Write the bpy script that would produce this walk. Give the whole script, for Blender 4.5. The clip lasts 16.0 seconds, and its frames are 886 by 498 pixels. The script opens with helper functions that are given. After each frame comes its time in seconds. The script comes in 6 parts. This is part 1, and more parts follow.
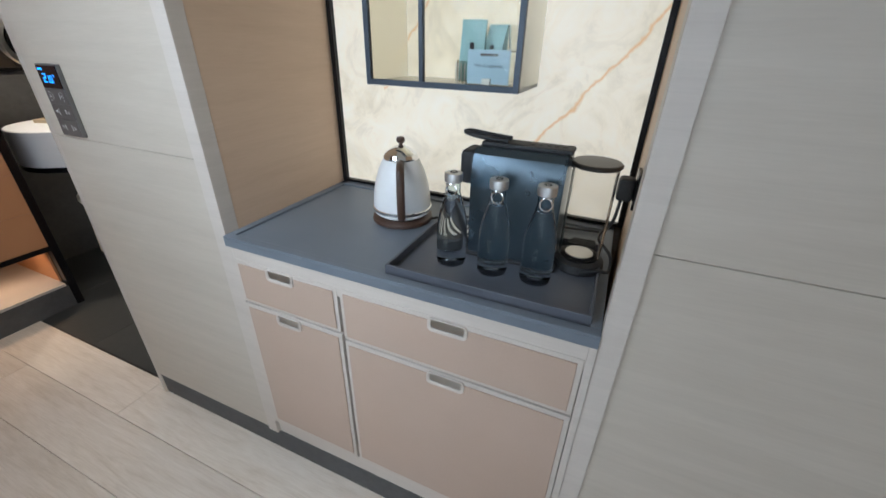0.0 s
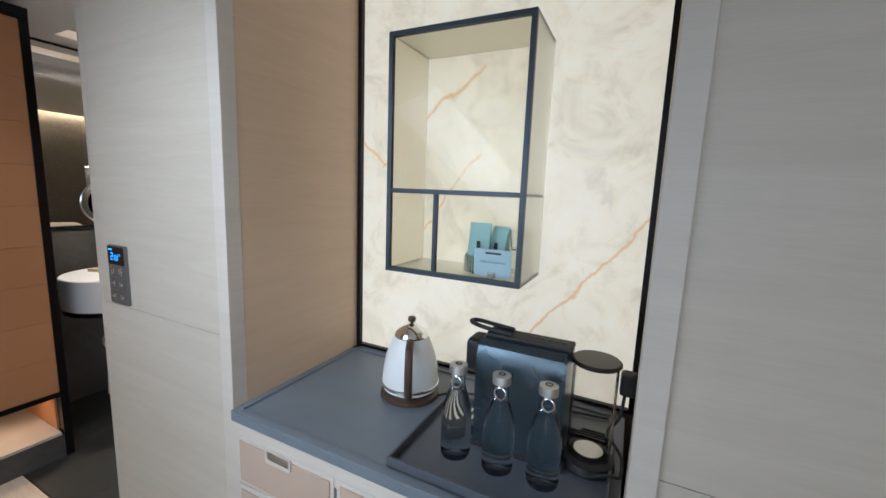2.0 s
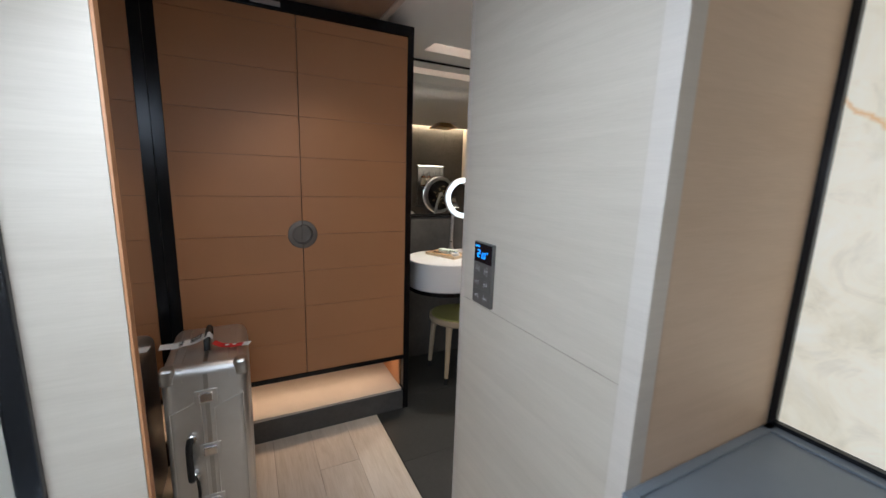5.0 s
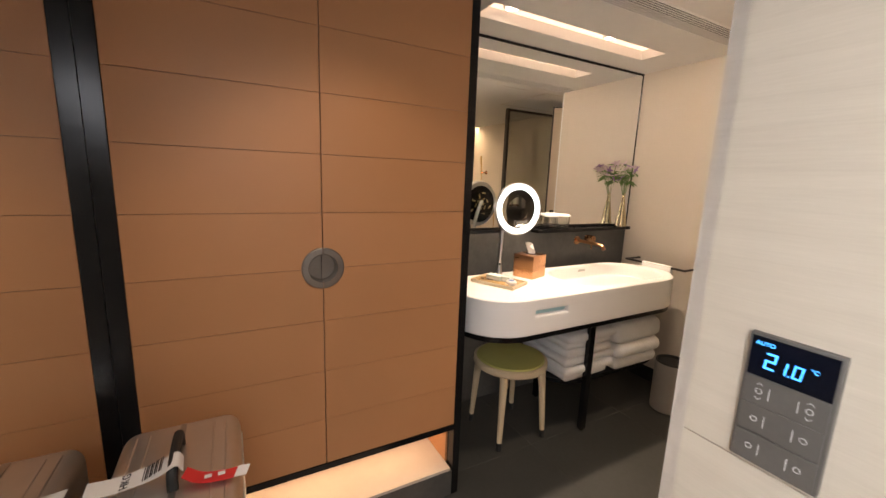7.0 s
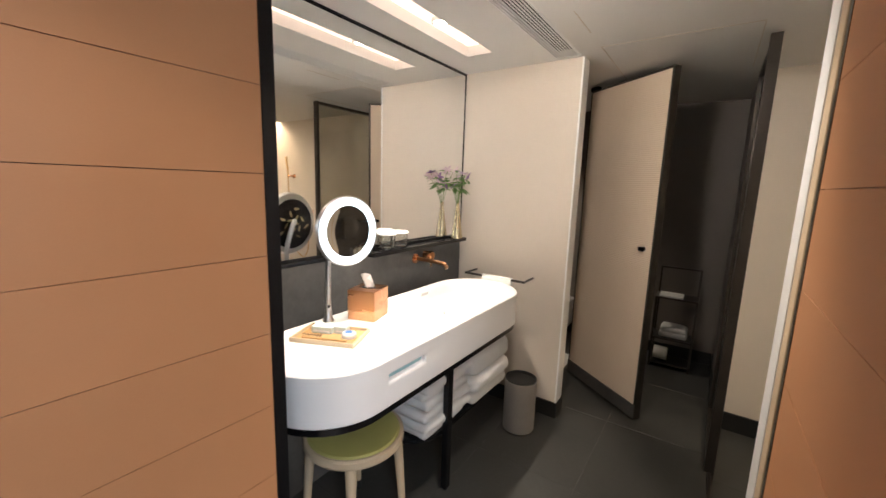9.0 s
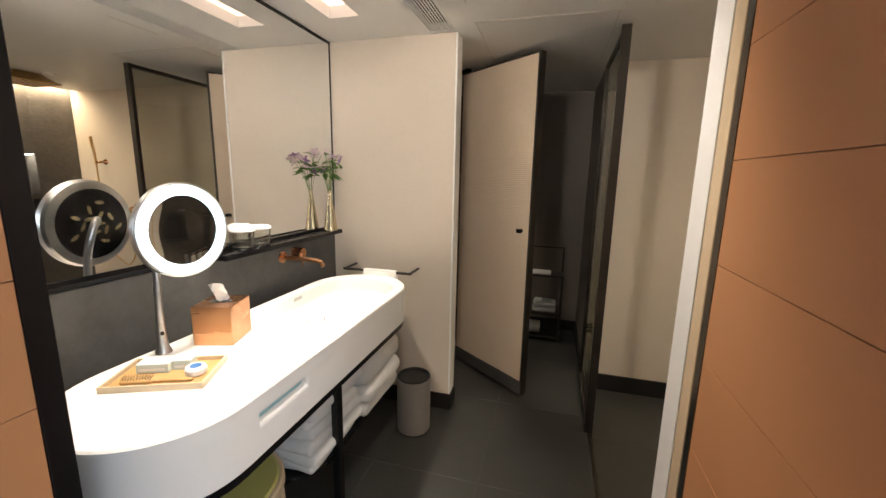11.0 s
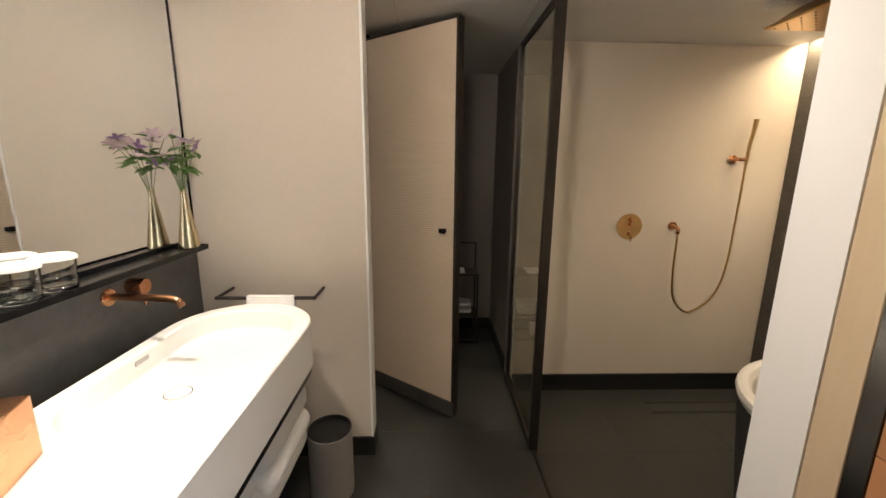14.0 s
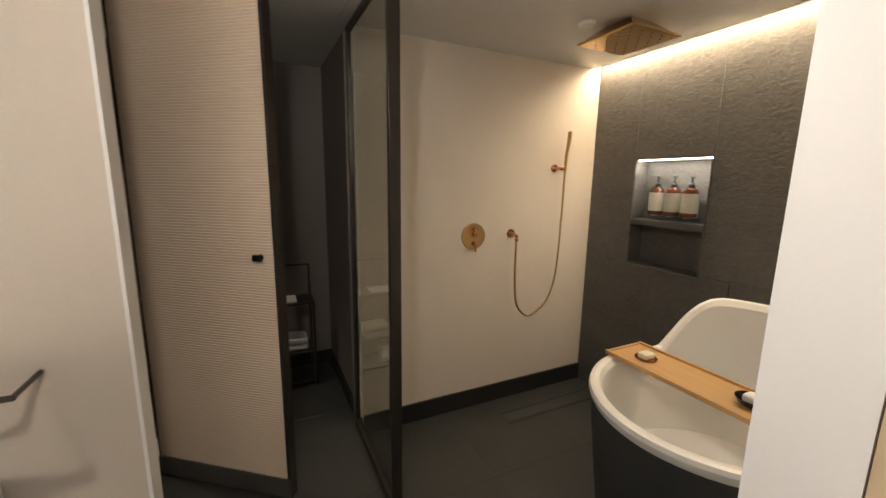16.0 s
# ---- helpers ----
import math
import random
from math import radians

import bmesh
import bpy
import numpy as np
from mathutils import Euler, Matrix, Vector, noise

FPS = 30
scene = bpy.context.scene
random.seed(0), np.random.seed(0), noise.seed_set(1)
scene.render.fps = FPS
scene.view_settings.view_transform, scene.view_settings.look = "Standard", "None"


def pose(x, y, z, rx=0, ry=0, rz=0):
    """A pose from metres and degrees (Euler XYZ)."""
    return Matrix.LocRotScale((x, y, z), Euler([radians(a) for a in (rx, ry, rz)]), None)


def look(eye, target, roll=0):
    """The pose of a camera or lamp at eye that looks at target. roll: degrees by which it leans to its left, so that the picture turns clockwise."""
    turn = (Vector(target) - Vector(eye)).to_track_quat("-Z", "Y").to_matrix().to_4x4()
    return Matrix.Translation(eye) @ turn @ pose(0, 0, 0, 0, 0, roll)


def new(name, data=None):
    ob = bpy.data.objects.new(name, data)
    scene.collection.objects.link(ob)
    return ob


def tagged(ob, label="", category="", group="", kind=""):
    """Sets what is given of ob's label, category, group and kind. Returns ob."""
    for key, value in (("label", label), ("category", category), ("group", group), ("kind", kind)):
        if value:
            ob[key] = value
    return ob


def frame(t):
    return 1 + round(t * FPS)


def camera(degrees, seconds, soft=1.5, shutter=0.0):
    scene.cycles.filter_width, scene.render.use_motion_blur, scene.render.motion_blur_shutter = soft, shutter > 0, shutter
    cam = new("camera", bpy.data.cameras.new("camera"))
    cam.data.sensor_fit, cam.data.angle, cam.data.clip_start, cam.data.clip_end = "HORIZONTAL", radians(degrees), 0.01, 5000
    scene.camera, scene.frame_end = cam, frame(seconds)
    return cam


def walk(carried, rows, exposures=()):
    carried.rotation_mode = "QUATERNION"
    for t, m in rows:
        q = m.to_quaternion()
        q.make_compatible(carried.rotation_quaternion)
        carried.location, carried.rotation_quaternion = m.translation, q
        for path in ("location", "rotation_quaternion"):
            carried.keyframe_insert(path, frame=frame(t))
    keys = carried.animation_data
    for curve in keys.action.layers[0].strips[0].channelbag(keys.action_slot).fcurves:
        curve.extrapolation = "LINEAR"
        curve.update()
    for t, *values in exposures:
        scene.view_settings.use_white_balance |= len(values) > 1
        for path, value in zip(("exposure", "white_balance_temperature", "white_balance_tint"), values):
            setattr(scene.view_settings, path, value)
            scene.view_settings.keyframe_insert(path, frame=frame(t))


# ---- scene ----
cam = camera(97.3, 16.0, shutter=0.3)
PATH = [
    (0, (0.003, 0.231, 1.288), (-0.691, 1.856, 0.353), 1.3),
    (0.5, (0.007, 0.229, 1.325), (-0.732, 1.916, 0.544), 1.7),
    (1, (0.008, 0.227, 1.362), (-0.773, 1.967, 0.76), 2.0),
    (1.5, (0.016, 0.226, 1.397), (-0.812, 1.997, 0.973), 2.1),
    (2, (0.023, 0.224, 1.417), (-0.846, 2.001, 1.125), 2.2),
    (2.5, (0.028, 0.232, 1.422), (-0.902, 1.986, 1.178), 2.3),
    (3, (0.027, 0.25, 1.42), (-1.051, 1.915, 1.165), 2.2),
    (3.5, (0.023, 0.272, 1.409), (-1.326, 1.718, 1.111), 2.1),
    (4, (-0.058, 0.26, 1.391), (-1.666, 1.398, 1.048), 2.0),
    (4.5, (-0.244, 0.247, 1.395), (-1.997, 1.139, 1.028), 1.9),
    (7, (-1.163, 0.222, 1.404), (-2.89, 1.166, 1.047), 2.1),
    (7.5, (-1.279, 0.242, 1.414), (-2.909, 1.350, 1.074), 1.75),
    (8, (-1.415, 0.336, 1.435), (-2.917, 1.616, 1.108), 1.95),
    (8.5, (-1.518, 0.445, 1.440), (-2.875, 1.878, 1.131), 1.6),
    (9, (-1.643, 0.525, 1.452), (-2.759, 2.153, 1.129), 1.8),
    (9.5, (-1.754, 0.584, 1.43), (-2.655, 2.343, 1.119), 1.8),
    (10, (-1.762, 0.631, 1.43), (-2.489, 2.469, 1.126), 1.7),
    (12.5, (-1.895, 0.877, 1.407), (-2.263, 2.794, 0.973), 0.3),
    (13, (-1.941, 0.988, 1.4), (-2.216, 2.924, 0.98), 0.2),
    (13.5, (-1.978, 1.048, 1.428), (-2.103, 3.0, 1.01), 0.3),
    (14, (-2.042, 1.099, 1.434), (-1.977, 3.056, 1.028), 0.6),
    (14.5, (-2.084, 1.131, 1.437), (-1.832, 3.074, 1.035), 0.6),
    (15, (-2.091, 1.234, 1.427), (-1.654, 3.147, 1.038), 0.8),
    (15.5, (-2.014, 1.376, 1.418), (-1.395, 3.246, 1.072), 1.1),
    (16, (-1.974, 1.471, 1.422), (-1.118, 3.244, 1.072), 0.8),
]
EXPO = [(0.0, -0.02, 5900, 10), (3.0, -0.08, 5850, 10), (4.7, -0.25, 5850, 10), (7.0, 0.52, 7400, 18), (8.0, 0.64, 7250, 18), (9.0, 0.90, 6050, 12), (10.0, 0.86, 6100, 10), (13.0, 0.62, 6400, 10), (16.0, 0.66, 6050, 10)]
walk(cam, [(t, look(eye, target, roll)) for t, eye, target, roll in PATH], EXPO)

# ---- world and light ----
world = bpy.data.worlds.new("sky")
scene.world = world
world.use_nodes = True
wn = world.node_tree
sky = wn.nodes.new("ShaderNodeTexSky")
sky.sky_type, sky.sun_disc = "NISHITA", False
sky.sun_elevation, sky.sun_rotation = radians(38), radians(20)
wn.nodes["Background"].inputs["Strength"].default_value = 0.14
wn.links.new(sky.outputs["Color"], wn.nodes["Background"].inputs["Color"])


def lamp(name, kind, m, energy, color=(1, 1, 1), **more):
    data = bpy.data.lights.new(name, kind)
    data.energy, data.color = energy, color
    for key, value in more.items():
        if key == "size":
            data.size = value
        elif key == "size_y":
            data.shape, data.size_y = "RECTANGLE", value
        elif key == "radius":
            data.shadow_soft_size = value
        elif key == "cone":
            data.spot_size, data.spot_blend = radians(value), 0.5
        elif key == "angle":
            data.angle = radians(value)
    ob = new(name, data)
    ob.matrix_world = m
    return ob


WARM = (1.0, 0.76, 0.5)
lamp("sun", "SUN", look((0, 0, 0), (-0.3, -0.75, -0.6)), 2.5, (1, 0.95, 0.88), angle=0.5)
lamp("room_window_light", "AREA", look((0.9, -3.15, 1.4), (0.6, 0.2, 0.0)), 36, (0.86, 0.93, 1.0), size=2.2, size_y=2.0)
lamp("bay_window_light", "AREA", look((-0.70, -0.075, 1.45), (-1.25, 0.70, 0.25)), 16, (0.82, 0.91, 1.0), size=0.54, size_y=1.3)
for yy in (1.46, 2.16):
    lamp("vanity_downlight", "SPOT", look((-2.82, yy, 2.225), (-2.77, yy - 0.04, 0)), 92, (1.0, 0.86, 0.68), cone=60, radius=0.04)
# unseen lamp, added to brighten the ribbed door and the wall end
lamp("entry_added_spot", "SPOT", look((-2.11, 1.60, 2.165), (-2.13, 2.80, 0.50)), 41, (1.0, 0.86, 0.70), cone=146, radius=0.08)
lamp("cove_light", "AREA", look((0.205, 2.64, 2.20), (0.205, 2.64, 0)), 14, (1.0, 0.76, 0.48), size=0.05, size_y=1.85)
lamp("niche_light", "AREA", look((0.28, 3.0, 1.555), (0.28, 3.0, 1)), 0.9, (1.0, 0.88, 0.72), size=0.05, size_y=0.42)
lamp("ledge_light", "AREA", look((-2.62, 0.48, 0.315), (-2.62, 0.48, 0)), 1.6, (1.0, 0.66, 0.40), size=0.05, size_y=1.0)
# added, no visible source: lifts the wardrobe doors and the oak floor
lamp("corridor_added_spot", "SPOT", look((-1.80, 0.42, 2.14), (-2.40, 0.72, 0.3)), 14, (1.0, 0.86, 0.70), cone=92, radius=0.10)
# unseen lamp added so that the wall round the toilet is lit
lamp("toilet_added_spot", "SPOT", look((-2.75, 3.85, 2.165), (-2.80, 3.95, 0)), 20, (1.0, 0.82, 0.60), cone=84, radius=0.04)


# ---- materials ----
def material(name):
    m = bpy.data.materials.new(name)
    m.use_nodes = True
    return m, m.node_tree, m.node_tree.nodes["Principled BSDF"]


def coords(nt, scale=(1, 1, 1), kind="Object"):
    tc = nt.nodes.new("ShaderNodeTexCoord")
    mp = nt.nodes.new("ShaderNodeMapping")
    mp.inputs["Scale"].default_value = scale
    nt.links.new(tc.outputs[kind], mp.inputs["Vector"])
    return mp.outputs["Vector"]


def noise_tex(nt, vec, scale, detail=4.0, rough=0.6, dist=0.0):
    n = nt.nodes.new("ShaderNodeTexNoise")
    n.inputs["Scale"].default_value, n.inputs["Detail"].default_value = scale, detail
    n.inputs["Roughness"].default_value, n.inputs["Distortion"].default_value = rough, dist
    nt.links.new(vec, n.inputs["Vector"])
    return n.outputs["Fac"]


def ramp(nt, fac, stops):
    r = nt.nodes.new("ShaderNodeValToRGB")
    while len(r.color_ramp.elements) < len(stops):
        r.color_ramp.elements.new(0.5)
    for el, (p, c) in zip(r.color_ramp.elements, stops):
        el.position, el.color = p, (*c, 1) if len(c) == 3 else c
    nt.links.new(fac, r.inputs["Fac"])
    return r.outputs["Color"]


def mix(nt, fac, a, b, mode="MIX"):
    n = nt.nodes.new("ShaderNodeMix")
    n.data_type, n.blend_type = "RGBA", mode
    for sock, v in ((n.inputs[0], fac), (n.inputs[6], a), (n.inputs[7], b)):
        if isinstance(v, bpy.types.NodeSocket):
            nt.links.new(v, sock)
        else:
            sock.default_value = v if isinstance(v, float) else (*v, 1)
    return n.outputs[2]


def bump(nt, b, height, strength=0.2, dist=0.002):
    n = nt.nodes.new("ShaderNodeBump")
    n.inputs["Strength"].default_value, n.inputs["Distance"].default_value = strength, dist
    nt.links.new(height, n.inputs["Height"])
    nt.links.new(n.outputs["Normal"], b.inputs["Normal"])


def surface(name, dark, light, rough=0.5, metal=0.0, scale=(1, 1, 1), size=4.0, fine=60.0, relief=0.1, dist=0.001, spec=None, island=0.0):
    """Two scales of variation between two colours, fine relief, uneven gloss."""
    m, nt, b = material(name)
    v = coords(nt, scale)
    big, small = noise_tex(nt, v, size, 5), noise_tex(nt, v, fine, 3)
    mid = tuple((p + q) / 2 for p, q in zip(dark, light))
    col = mix(nt, 0.3, ramp(nt, big, [(0.3, dark), (0.7, light)]), ramp(nt, small, [(0.3, dark), (0.5, mid), (0.7, light)]))
    if island:
        oi = nt.nodes.new("ShaderNodeObjectInfo")
        col = mix(nt, 1.0, col, ramp(nt, oi.outputs["Random"], [(0.0, (1 - island,) * 3), (1.0, (1 + island * 0.3,) * 3)]), "MULTIPLY")
    nt.links.new(col, b.inputs["Base Color"])
    b.inputs["Metallic"].default_value = metal
    rr = nt.nodes.new("ShaderNodeMapRange")
    rr.inputs["To Min"].default_value, rr.inputs["To Max"].default_value = rough * 0.85, min(1, rough * 1.15)
    nt.links.new(big, rr.inputs["Value"])
    nt.links.new(rr.outputs["Result"], b.inputs["Roughness"])
    if spec is not None:
        b.inputs["Specular IOR Level"].default_value = spec
    if relief:
        bump(nt, b, small, relief, dist)
    return m


def plain(name, color, rough=0.5, metal=0.0, emit=0.0, ecol=None):
    m, nt, b = material(name)
    b.inputs["Base Color"].default_value = (*color, 1)
    b.inputs["Roughness"].default_value, b.inputs["Metallic"].default_value = rough, metal
    if emit:
        b.inputs["Emission Color"].default_value = (*(ecol or color), 1)
        b.inputs["Emission Strength"].default_value = emit
    return m


def glass(name, color=(1, 1, 1), rough=0.0, ior=1.45):
    m, nt, b = material(name)
    b.inputs["Base Color"].default_value = (*color, 1)
    b.inputs["Transmission Weight"].default_value = 1
    b.inputs["Roughness"].default_value, b.inputs["IOR"].default_value = rough, ior
    return m


def pale_wood_mat(name, dark, light, rough=0.45):
    """Straight horizontal veneer figure in a pale washed wood."""
    m, nt, b = material(name)
    v = coords(nt, (1.0, 1.0, 14.0))
    w = noise_tex(nt, v, 2.2, 6, 0.62, 0.6)
    f = noise_tex(nt, coords(nt, (3.0, 3.0, 60.0)), 6.0, 3)
    c = noise_tex(nt, coords(nt, (1.0, 1.0, 2.0)), 1.3, 3)
    col = mix(nt, 0.35, ramp(nt, w, [(0.25, dark), (0.65, light)]), ramp(nt, f, [(0.3, dark), (0.7, light)]))
    col = mix(nt, 0.25, col, ramp(nt, c, [(0.3, dark), (0.7, light)]))
    nt.links.new(col, b.inputs["Base Color"])
    b.inputs["Roughness"].default_value = rough
    bump(nt, b, f, 0.08, 0.0008)
    return m


def oak_mat():
    m, nt, b = material("oak_plank")
    oi = nt.nodes.new("ShaderNodeObjectInfo")
    ad = nt.nodes.new("ShaderNodeVectorMath")
    tc = nt.nodes.new("ShaderNodeTexCoord")
    sc = nt.nodes.new("ShaderNodeVectorMath")
    sc.operation = "SCALE"
    sc.inputs[0].default_value = (13, 7, 3)
    nt.links.new(oi.outputs["Random"], sc.inputs["Scale"])
    nt.links.new(tc.outputs["Object"], ad.inputs[0])
    nt.links.new(sc.outputs[0], ad.inputs[1])
    mp = nt.nodes.new("ShaderNodeMapping")
    mp.inputs["Scale"].default_value = (1.2, 9, 1)
    nt.links.new(ad.outputs[0], mp.inputs["Vector"])
    w = noise_tex(nt, mp.outputs["Vector"], 2.0, 7, 0.6, 1.6)
    mp2 = nt.nodes.new("ShaderNodeMapping")
    mp2.inputs["Scale"].default_value = (6, 120, 1)
    nt.links.new(ad.outputs[0], mp2.inputs["Vector"])
    g = noise_tex(nt, mp2.outputs["Vector"], 2.0, 3)
    col = ramp(nt, w, [(0.25, (0.58, 0.48, 0.37)), (0.5, (0.72, 0.63, 0.53)), (0.75, (0.79, 0.71, 0.62))])
    col = mix(nt, 0.25, col, ramp(nt, g, [(0.35, (0.50, 0.39, 0.28)), (0.6, (0.76, 0.66, 0.54))]))
    col = mix(nt, 1.0, col, ramp(nt, oi.outputs["Random"], [(0, (0.86, 0.85, 0.84)), (1, (1.06, 1.05, 1.03))]), "MULTIPLY")
    nt.links.new(col, b.inputs["Base Color"])
    b.inputs["Roughness"].default_value = 0.42
    bump(nt, b, g, 0.12, 0.0006)
    return m


def onyx_mat():
    """Back-lit onyx sheet: the stone's own clouds and rust veins tint the light that it gives."""
    m, nt, b = material("backlit_onyx")
    v = coords(nt)
    cloud = noise_tex(nt, v, 4.5, 8, 0.62, 1.2)
    wisp = noise_tex(nt, v, 7.0, 7, 0.62, 2.4)
    base = ramp(nt, cloud, [(0.30, (0.72, 0.63, 0.45)), (0.50, (0.93, 0.84, 0.66)), (0.70, (0.98, 0.91, 0.76))])
    base = mix(nt, 0.38, base, ramp(nt, wisp, [(0.32, (0.64, 0.56, 0.42)), (0.48, (0.96, 0.85, 0.65)), (0.7, (0.98, 0.92, 0.80))]))
    # veins along slanting lines, bent by noise
    sep = nt.nodes.new("ShaderNodeSeparateXYZ")
    nt.links.new(v, sep.inputs[0])
    warp = noise_tex(nt, v, 5.0, 5, 0.6)

    def math_node(op, a, c):
        n = nt.nodes.new("ShaderNodeMath")
        n.operation = op
        for s, q in zip(n.inputs, (a, c)):
            if isinstance(q, bpy.types.NodeSocket):
                nt.links.new(q, s)
            else:
                s.default_value = q
        return n.outputs[0]

    for slope, off, x0, x1, wide in ((1.24, 1.285, -0.30, 0.08, 0.013), (0.74, 2.072, -0.75, -0.40, 0.013), (1.41, 2.108, -0.67, -0.40, 0.010), (-0.7, 1.005, -0.84, -0.74, 0.010)):
        line = math_node("ADD", math_node("MULTIPLY", sep.outputs["X"], slope), off)
        line = math_node("ADD", line, math_node("MULTIPLY", math_node("SUBTRACT", warp, 0.5), 0.16))
        d = math_node("ABSOLUTE", math_node("SUBTRACT", sep.outputs["Z"], line), 0)
        k = math_node("SUBTRACT", 1.0, math_node("MINIMUM", math_node("DIVIDE", d, wide * 0.8), 1.0))
        k = math_node("MULTIPLY", k, math_node("MULTIPLY", math_node("GREATER_THAN", sep.outputs["X"], x0), math_node("LESS_THAN", sep.outputs["X"], x1)))
        k = math_node("MULTIPLY", k, 0.75)
        base = mix(nt, k, base, (0.80, 0.43, 0.12))
    nt.links.new(mix(nt, 1.0, base, (0.42, 0.42, 0.42), "MULTIPLY"), b.inputs["Base Color"])
    nt.links.new(base, b.inputs["Emission Color"])
    b.inputs["Emission Strength"].default_value = 0.62
    b.inputs["Roughness"].default_value = 0.3
    return m


def rib_mat():
    return surface("ribbed_cloth", (0.73, 0.595, 0.455), (0.81, 0.675, 0.53), 0.7, size=2, fine=250, relief=0.2)


def slate_wall_mat():
    m, nt, b = material("rough_slate")
    v = coords(nt, (1, 1, 1.8))
    big = noise_tex(nt, v, 3.0, 6, 0.6, 0.5)
    rid = noise_tex(nt, v, 30.0, 8, 0.72, 0.6)
    col = mix(nt, 0.5, ramp(nt, big, [(0.3, (0.075, 0.068, 0.06)), (0.7, (0.14, 0.128, 0.115))]), ramp(nt, rid, [(0.3, (0.065, 0.059, 0.053)), (0.7, (0.17, 0.156, 0.138))]))
    nt.links.new(col, b.inputs["Base Color"])
    b.inputs["Roughness"].default_value = 0.75
    bump(nt, b, rid, 0.8, 0.010)
    return m


M = {}
M["pale"] = pale_wood_mat("pale_veneer", (0.465, 0.40, 0.32), (0.58, 0.51, 0.42))
M["pale_edge"] = pale_wood_mat("pale_edge", (0.52, 0.455, 0.39), (0.62, 0.55, 0.475))
M["oak"] = oak_mat()
M["dark_floor"] = surface("dark_slate_floor", (0.028, 0.0285, 0.0265), (0.050, 0.050, 0.047), 0.42, size=2.5, fine=45, relief=0.25, dist=0.002, island=0.12)
M["leather"] = surface("tan_leather", (0.46, 0.212, 0.092), (0.51, 0.246, 0.111), 0.48, size=2.0, fine=420, relief=0.15, dist=0.0006, island=0.05)
M["niche_wood"] = pale_wood_mat("warm_tan_veneer", (0.54, 0.375, 0.25), (0.65, 0.47, 0.325))
M["grout"] = surface("grey_grout", (0.045, 0.044, 0.041), (0.065, 0.064, 0.060), 0.8, size=6, fine=120, relief=0.1)
M["skirt"] = surface("black_slate", (0.010, 0.010, 0.010), (0.018, 0.018, 0.018), 0.4, size=4, fine=60, relief=0.1)
M["brown"] = pale_wood_mat("brown_veneer", (0.26, 0.17, 0.11), (0.33, 0.22, 0.145))
M["black"] = surface("black_metal", (0.012, 0.012, 0.014), (0.022, 0.022, 0.024), 0.22, metal=0.6, size=6, fine=120, relief=0.05)
M["bronze"] = surface("dark_bronze", (0.055, 0.048, 0.042), (0.085, 0.075, 0.066), 0.35, metal=0.8, size=6, fine=120, relief=0.04)
M["channel"] = surface("brushed_dark_steel", (0.20, 0.195, 0.185), (0.27, 0.262, 0.25), 0.2, metal=1.0, scale=(1, 1, 0.2), size=5, fine=90, relief=0.02)
M["cream"] = surface("cream_wall", (0.62, 0.55, 0.465), (0.67, 0.60, 0.515), 0.55, size=1.5, fine=90, relief=0.06)
M["white_paint"] = surface("white_paint", (0.74, 0.73, 0.71), (0.80, 0.79, 0.77), 0.55, size=1.5, fine=140, relief=0.04)
M["white_lac"] = surface("white_lacquer", (0.84, 0.84, 0.83), (0.88, 0.88, 0.87), 0.35, size=2, fine=160, relief=0.02)
M["solid"] = surface("white_solid_surface", (0.80, 0.79, 0.77), (0.84, 0.83, 0.81), 0.35, size=3, fine=200, relief=0.01)
M["onyx"] = onyx_mat()
M["slate"] = slate_wall_mat()
M["slate_smooth"] = surface("slate_panel", (0.055, 0.054, 0.052), (0.105, 0.102, 0.097), 0.6, size=5, fine=38, relief=0.35, dist=0.003)
M["mirror"] = plain("mirror_silver", (0.86, 0.87, 0.87), 0.005, 1.0)
M["glass"] = glass("clear_glass", (0.98, 1.0, 0.99))
M["thin"] = glass("cabinet_glass", (0.87, 0.85, 0.77), 0.02, 1.16)
M["counter"] = surface("grey_blue_leather", (0.135, 0.155, 0.18), (0.17, 0.192, 0.218), 0.42, size=5, fine=420, relief=0.12, dist=0.0005)
M["tray"] = surface("dark_tray_leather", (0.070, 0.075, 0.088), (0.10, 0.105, 0.12), 0.42, size=5, fine=420, relief=0.12, dist=0.0005)
M["pink"] = surface("dusty_pink_leather", (0.46, 0.335, 0.250), (0.52, 0.385, 0.295), 0.5, size=3, fine=420, relief=0.15, dist=0.0005, island=0.04)
M["copper"] = surface("brushed_copper", (0.615, 0.315, 0.160), (0.630, 0.326, 0.168), 0.27, metal=1.0, scale=(1, 1, 3), size=2, fine=200, relief=0.0)
M["brass"] = surface("brushed_brass", (0.55, 0.36, 0.15), (0.63, 0.43, 0.20), 0.3, metal=1.0, scale=(1, 1, 20), size=4, fine=60, relief=0.05)
M["gold"] = surface("satin_champagne", (0.72, 0.60, 0.36), (0.80, 0.68, 0.43), 0.25, metal=1.0, size=6, fine=90, relief=0.02)
M["steel"] = surface("brushed_steel", (0.50, 0.49, 0.47), (0.58, 0.57, 0.55), 0.3, metal=1.0, scale=(1, 1, 20), size=5, fine=80, relief=0.03)
M["chrome"] = plain("chrome", (0.82, 0.82, 0.82), 0.06, 1.0)
M["towel"] = surface("white_terry", (0.74, 0.73, 0.71), (0.84, 0.83, 0.81), 0.95, size=8, fine=420, relief=0.9, dist=0.004)
M["ring"] = plain("ring_light", (0.9, 0.95, 1.0), 0.4, 0, 1.5, (0.78, 0.94, 1.0))
M["led"] = plain("led_strip", (1, 0.8, 0.55), 0.4, 0, 9.0, (1.0, 0.72, 0.42))
